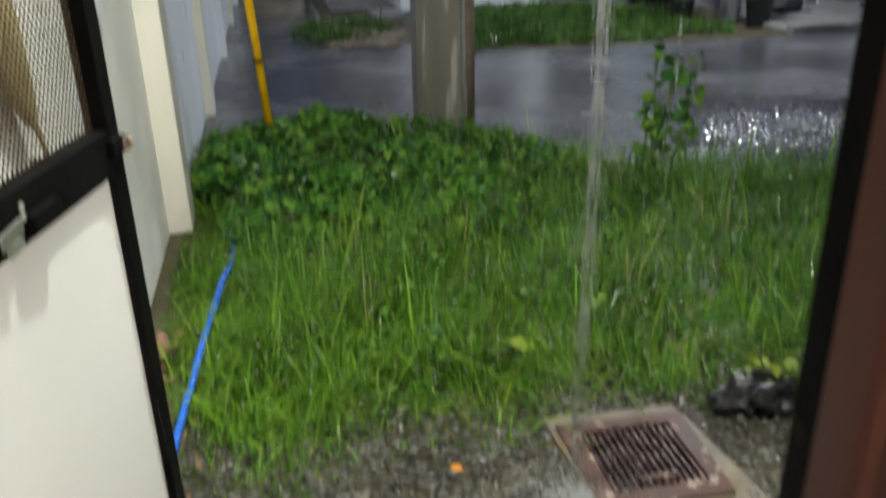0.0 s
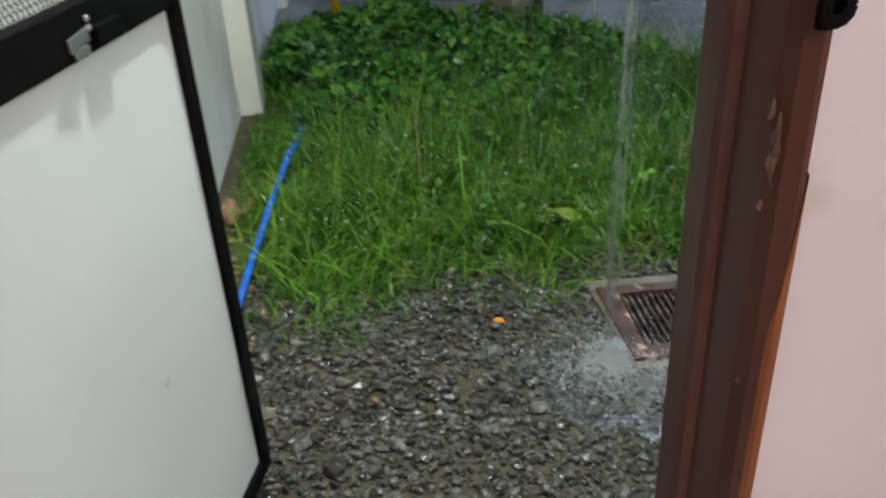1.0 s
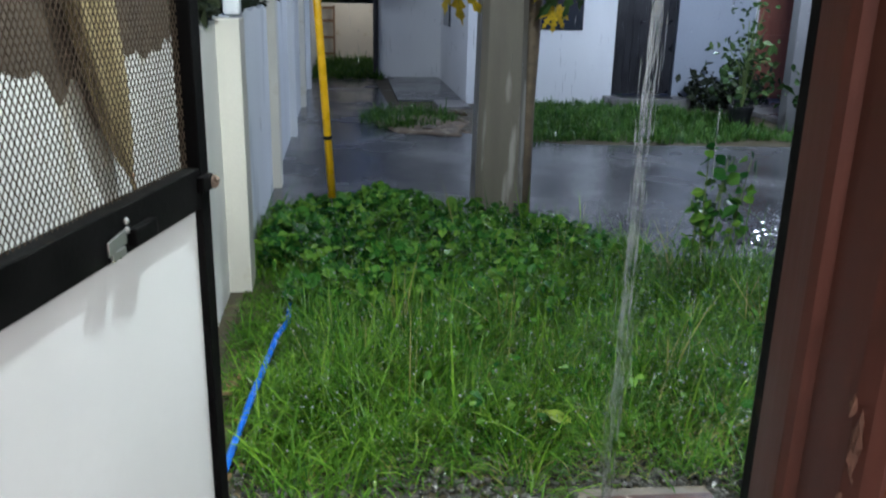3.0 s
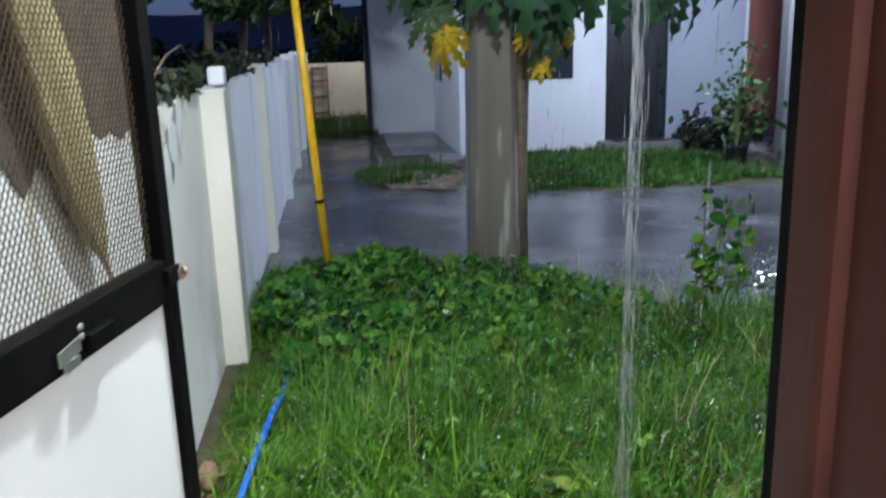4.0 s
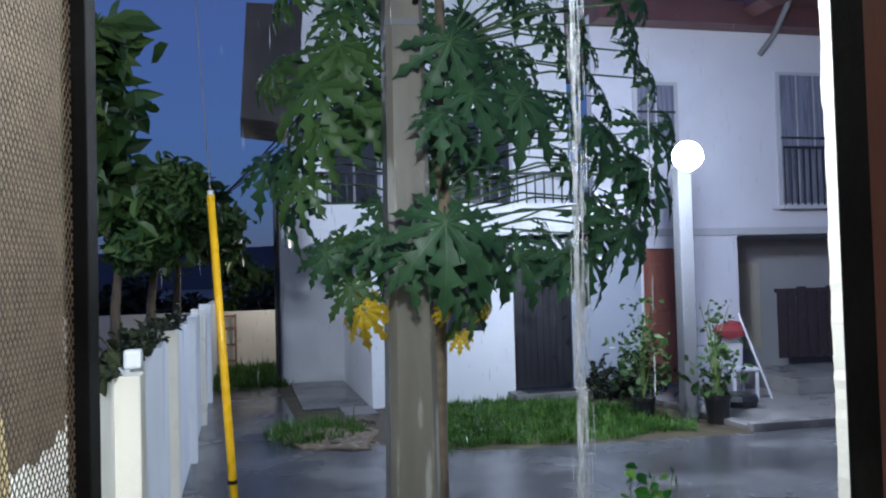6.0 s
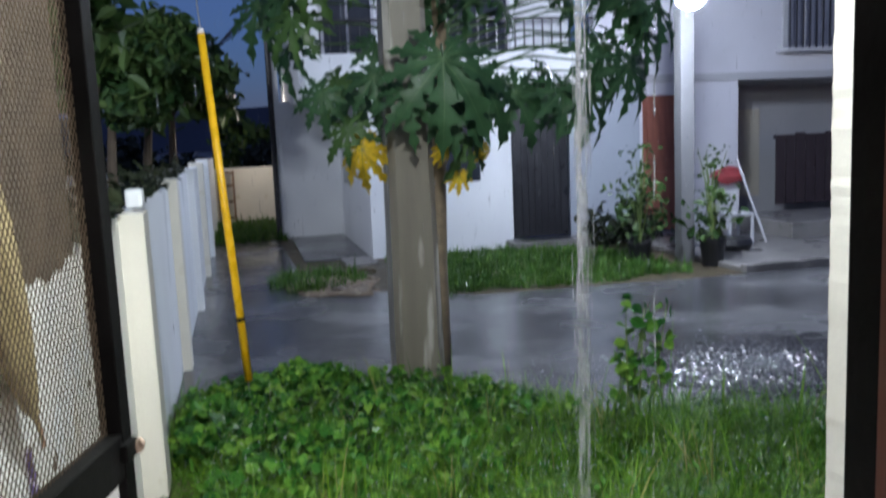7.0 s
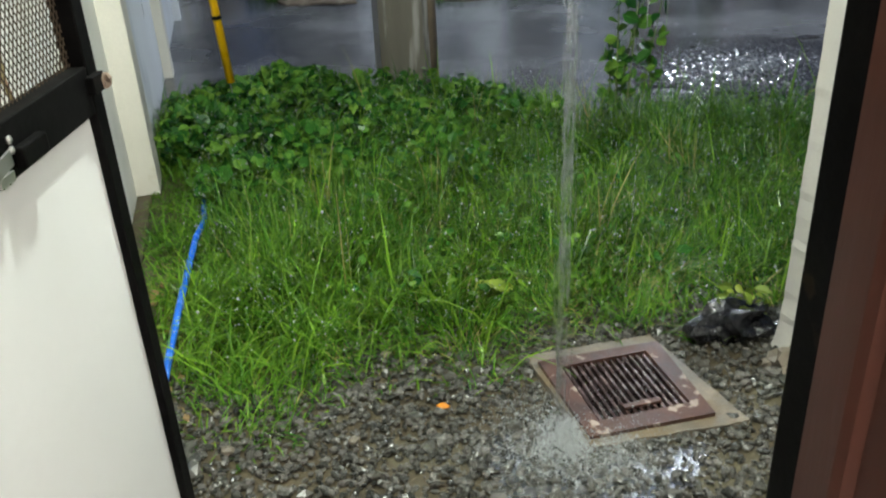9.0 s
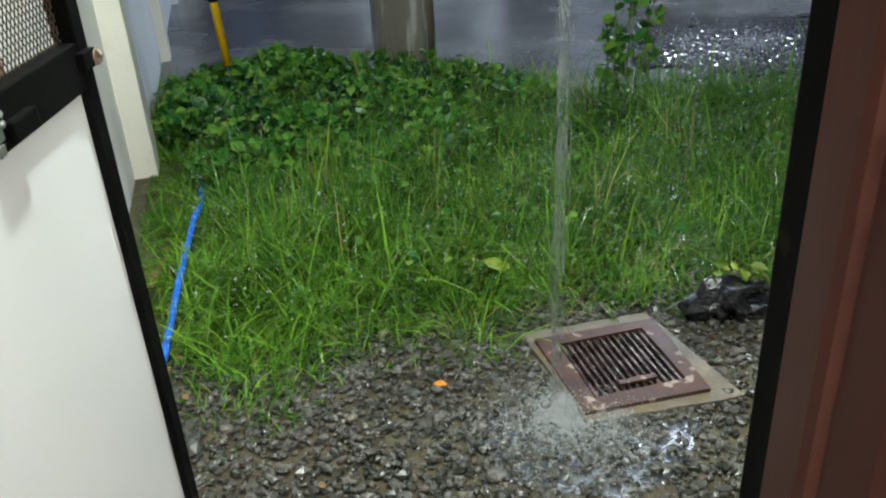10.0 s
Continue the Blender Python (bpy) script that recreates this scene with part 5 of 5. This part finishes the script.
def pot_plant(x, y, rad, h, leaves, spread, top, seed, size, name="potted_plant", label="leafy plant in a black plastic pot"):
    ob = group_at(name, (x, y, 0), label, "potted plant", group="potted plants by the lamp post")
    part("pot", lathe([(rad * 0.72, 0), (rad * 0.95, h * 0.85), (rad, h * 0.86), (rad, h), (rad * 0.9, h), (rad * 0.85, h * 0.9)], x, y, 18), M["pot"], ob)
    r = np.random.default_rng(seed)
    rr = random.Random(seed)
    for k in range(7):
        a = rr.uniform(0, 6.28)
        d = rr.uniform(0.3, 1) * spread
        part("stem", tube([(x, y, h * 0.9), (x + 0.4 * d * math.cos(a), y + 0.4 * d * math.sin(a), h + 0.6 * (top - h)), (x + d * math.cos(a), y + d * math.sin(a), top * rr.uniform(0.75, 1))], [0.012, 0.009, 0.004], 5), M["petiole"], ob)
    p = np.stack([r.normal(0, spread * 0.55, leaves), r.normal(0, spread * 0.5, leaves), r.uniform(h, top, leaves)], 1)
    p[:, 0] += x
    p[:, 1] += y
    lo = cloud("foliage", *leaf_cloud(p, size, 0.35, seed + 1), M["tree"])
    lo.data.transform(Matrix.Translation((-x, -y, 0)))
    lo.parent = ob
    return ob


pot_plant(5.62, 9.35, 0.17, 0.36, 110, 0.28, 1.0, 101, 0.075)
pot_plant(4.95, 10.0, 0.16, 0.28, 150, 0.36, 1.1, 102, 0.07)
pot_plant(5.20, 10.5, 0.16, 0.30, 90, 0.22, 1.55, 103, 0.06)
pot_plant(6.1, 10.2, 0.16, 0.30, 80, 0.25, 1.5, 104, 0.06)
for k, (x, s) in enumerate(((5.15, 0.28), (5.55, 0.32), (5.95, 0.26))):
    r = np.random.default_rng(120 + k)
    p = np.stack([r.normal(x, s * 0.45, 170), r.normal(11.75, 0.16, 170), np.abs(r.normal(0.2, 0.18, 170)) + 0.02], 1)
    tagged(cloud("shrub", *leaf_cloud(p, 0.08, 0.35, 130 + k), M["vine"]), "dark low shrub against the house wall", "shrub", group="shrubs along the house wall")

chair = group_at("plastic_chair", (6.66, 10.5, 0.07), "white plastic chair with a red cloth on its back", "chair")
part("seat", boxed(6.45, 10.3, 0.48, 6.87, 10.72, 0.52, bevel=0.015), M["white_plastic"], chair)
for x in (6.47, 6.82):
    for y in (10.32, 10.67):
        part("leg", boxed(x, y, 0.07, x + 0.04, y + 0.04, 0.48, bevel=0.006), M["white_plastic"], chair)
part("backrest", boxed(6.46, 10.68, 0.52, 6.86, 10.72, 0.98, bevel=0.02), M["white_plastic"], chair)
part("cloth", lump(6.66, 10.66, 1.02, 0.27, 0.09, 0.13, 0.4, 15), M["red_cloth"], chair, "red cloth draped over the back")
thing("wooden_prop", tube([(7.08, 10.36, 0.08), (6.73, 10.55, 1.26)], 0.018, 8), M["white_plastic"], "pale stick leaning beside the chair", "stick", at=(7.08, 10.36, 0.07))
thing("tyre", (lathe([(0.16, 0.07), (0.25, 0.09), (0.28, 0.16), (0.25, 0.23), (0.16, 0.25)], 6.3, 10.0, 20)), M["pot"], "black rubber tyre lying on the carport floor", "tyre", at=(6.3, 10.0, 0.07))

# ---- foliage beyond the fence ----
def tree(x, y, trunks, crown, leaves, size, seed, label, name="tree"):
    ob = group_at(name, (x, y, 0), label, "tree")
    rr = random.Random(seed)
    r = np.random.default_rng(seed)
    tops = []
    for k in range(trunks):
        tx, ty = x + rr.uniform(-0.12, 0.12), y + rr.uniform(-0.3, 0.3)
        h = crown[2] + rr.uniform(-0.3, 0.5)
        part("trunk", tube([(tx, ty, 0), (tx + rr.uniform(-.1, .1), ty, h * 0.5), (tx + rr.uniform(-.2, .2), ty, h)], [0.10, 0.08, 0.045], 8), M["bark"], ob)
        for q in range(6):
            a = rr.uniform(0, 6.28)
            e = Vector((tx + crown[0] * 0.8 * math.cos(a), ty + crown[1] * 0.8 * math.sin(a), h + rr.uniform(-0.3, crown[3] * 0.7)))
            part("limb", tube([(tx, ty, h * 0.85), Vector((tx, ty, h)).lerp(e, 0.5) + Vector((0, 0, 0.1)), e], [0.045, 0.03, 0.012], 6), M["bark"], ob)
            tops.append(e)
    n_cl = 26
    pts = []
    for k in range(n_cl):
        c = np.array(tops[k % len(tops)]) + r.normal(0, 0.28, 3) * np.array([crown[0], crown[1], crown[3] * 0.8])
        pts.append(c + r.normal(0, 1, (leaves // n_cl, 3)) * np.array([0.26, 0.26, 0.16]) * max(0.6, crown[0] * 0.6))
    lo = cloud("crown", *leaf_cloud(np.concatenate(pts), size, 0.3, seed + 5, long=1.7), M["tree"])
    lo.data.transform(Matrix.Translation((-x, -y, 0)))
    lo.parent = ob
    return ob


tree(-1.55, 7.2, 1, (0.7, 0.9, 2.95, 1.8), 2600, 0.14, 201, "leafy tree with drooping leaves behind the fence")
tree(-2.1, 14.5, 1, (1.25, 1.2, 2.95, 1.0), 5200, 0.13, 202, "dark leafy tree behind the boundary fence")
tree(-1.5, 15.5, 1, (0.95, 1.0, 2.85, 0.85), 3800, 0.13, 203, "dark leafy tree behind the boundary fence")
tree(-1.2, 17.0, 1, (0.75, 0.8, 2.65, 0.6), 2600, 0.12, 204, "dark leafy tree behind the boundary fence")
tree(-0.25, 21.0, 1, (0.5, 0.6, 1.5, 1.1), 1200, 0.13, 205, "green bush above the cream back wall", "bush")
for k, (y0, y1, n, h) in enumerate(((2.98, 4.3, 260, 0.09), (4.6, 6.9, 420, 0.10), (7.0, 9.3, 300, 0.09))):
    r = np.random.default_rng(300 + k)
    y = r.uniform(y0, y1, n)
    z = 1.475 + np.abs(r.normal(0, h * 0.75, n)) * (0.6 + 0.6 * np.sin(4 * y) ** 2)
    x = r.normal(-0.71, 0.04, n)
    tagged(cloud("fence_vine", *leaf_cloud(np.stack([x, y, z], 1), 0.045, 0.3, 310 + k), M["vine"]), "dark tangled dry vine along the fence top", "vine", group="vines on the fence top")
thing("vine_twig", tube([(-0.68, 3.1, 1.50), (-0.66, 3.5, 1.64), (-0.67, 3.9, 1.68), (-0.69, 4.4, 1.58)], [0.008, 0.006, 0.005, 0.004], 5), M["bark"], "pale bare twig arching over the fence top", "twig", at=(-0.68, 3.1, 1.47))

# ---- distance ----
bm = bmesh.new()
prev = None
for k in range(60):
    x = -260 + 520 * k / 59
    h = 12.2 + 2.0 * noise.noise((x * 0.012, 0, 0)) + 0.8 * noise.noise((x * 0.06, 4, 0))
    a, b, c = bm.verts.new((x, 240, -1)), bm.verts.new((x, 262, h)), bm.verts.new((x, 300, -1))
    if prev:
        bm.faces.new((prev[0], a, b, prev[1]))
        bm.faces.new((prev[1], b, c, prev[2]))
    prev = (a, b, c)
r = np.random.default_rng(611)
hx = r.uniform(-16, 4, 9000)
hz = np.abs(r.normal(0.9, 0.5, 9000)) * (0.8 + 0.25 * np.sin(1.1 * hx) + 0.15 * np.sin(2.7 * hx))
tagged(cloud("far_hedge", *leaf_cloud(np.stack([hx, r.normal(33, 0.8, 9000), np.minimum(hz, 2.1)], 1), 0.26, 0.3, 612), M["vine"]), "dark overgrown hedge across the field beyond the fence", "hedge", kind="stuff")
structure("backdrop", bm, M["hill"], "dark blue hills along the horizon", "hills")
for k in range(4):
    a, b = Vector((0.62, 13.0 + 1.3 * k, 4.2 + 0.03 * k)), Vector((-7.5 - 1.6 * k, 75, 5.0 - 0.3 * k))
    pts = [a.lerp(b, t) - Vector((0, 0, 2.4 * t * (1 - t))) for t in [q / 14 for q in range(15)]]
    thing("overhead_cable", tube(pts, 0.016, 5), M["cable"], "thin black cable running from the house eave", "cable", at=tuple(a))
tagged(cloud("rain_beads", *beads(8000, (-0.4, 2.3, 3.9, 5.3), 0.05, 0.25, 0.0027, 15), M["foam"]), "rain droplets on the grass, glints put into their whitish colour", "droplets", kind="stuff")

# rain-beaten puddle on the road
bm = bmesh.new()
vs = {}
for i in range(181):
    for j in range(131):
        x, y = 2.55 + 2.4 * i / 180, 4.45 + 1.7 * j / 130
        d = math.hypot((x - 3.65) / 1.1, (y - 5.25) / 0.75)
        if d < 1 + 0.3 * noise.noise((x * 5, y * 5, 0)):
            k = 0.034 * max(0.0, 1.15 - d)
            h = 0.022 + k * (0.55 * noise.noise((x * 19, y * 19, 2)) + 0.5 * noise.noise((x * 43, y * 43, 5)))
            vs[i, j] = bm.verts.new((x, y, h))
for i, j in list(vs):
    q = [vs.get(k) for k in ((i, j), (i + 1, j), (i + 1, j + 1), (i, j + 1))]
    if all(q):
        bm.faces.new(q)
thing("road_puddle", bm, M["chop"], "rain-beaten choppy puddle on the dark road", "puddle", smooth=True)
# white drops: splashes that also carry the lamp's glitter in their colour
drops("road_splash", (3.45, 5.15), 0.46, 4200, 0.0045, 56, "white rain splashes on the wet road, doubling as lamp glitter", 0.5)
rub = np.random.default_rng(61)
for k in range(16):
    x, y, q = rub.uniform(0.95, 1.55), rub.uniform(9.6, 11.2), rub.uniform(0.03, 0.08)
    thing("rubble_stone", lump(x, y, q * 0.4, q * 1.2, q, q * 0.7, 0.5, 400 + k, 1), M["rubble"], "pale stone on the bare earth by the apron", "stone", at=(x, y, 0), group="stones by the apron")

# rain in the air over the yard and the road
r = np.random.default_rng(91)
n = 1500
octa = np.array([(1, 0, 0), (0, 1, 0), (-1, 0, 0), (0, -1, 0), (0, 0, 1), (0, 0, -1)])
tri = np.array([(0, 1, 4), (1, 2, 4), (2, 3, 4), (3, 0, 4), (1, 0, 5), (2, 1, 5), (3, 2, 5), (0, 3, 5)])
p = np.stack([r.uniform(-0.4, 8.0, n), r.uniform(2.6, 10.5, n), r.uniform(0.3, 4.6, n)], 1)
sz = np.stack([np.full(n, 0.0013), np.full(n, 0.0013), r.uniform(0.02, 0.06, n)], 1)
tagged(cloud("rain", (p[:, None] + octa[None] * sz[:, None]).reshape(-1, 3), (tri[None] + (np.arange(n) * 6)[:, None, None]).reshape(-1, 3), M["water"]), "thin streaks of falling rain over the yard", "rain", kind="stuff")
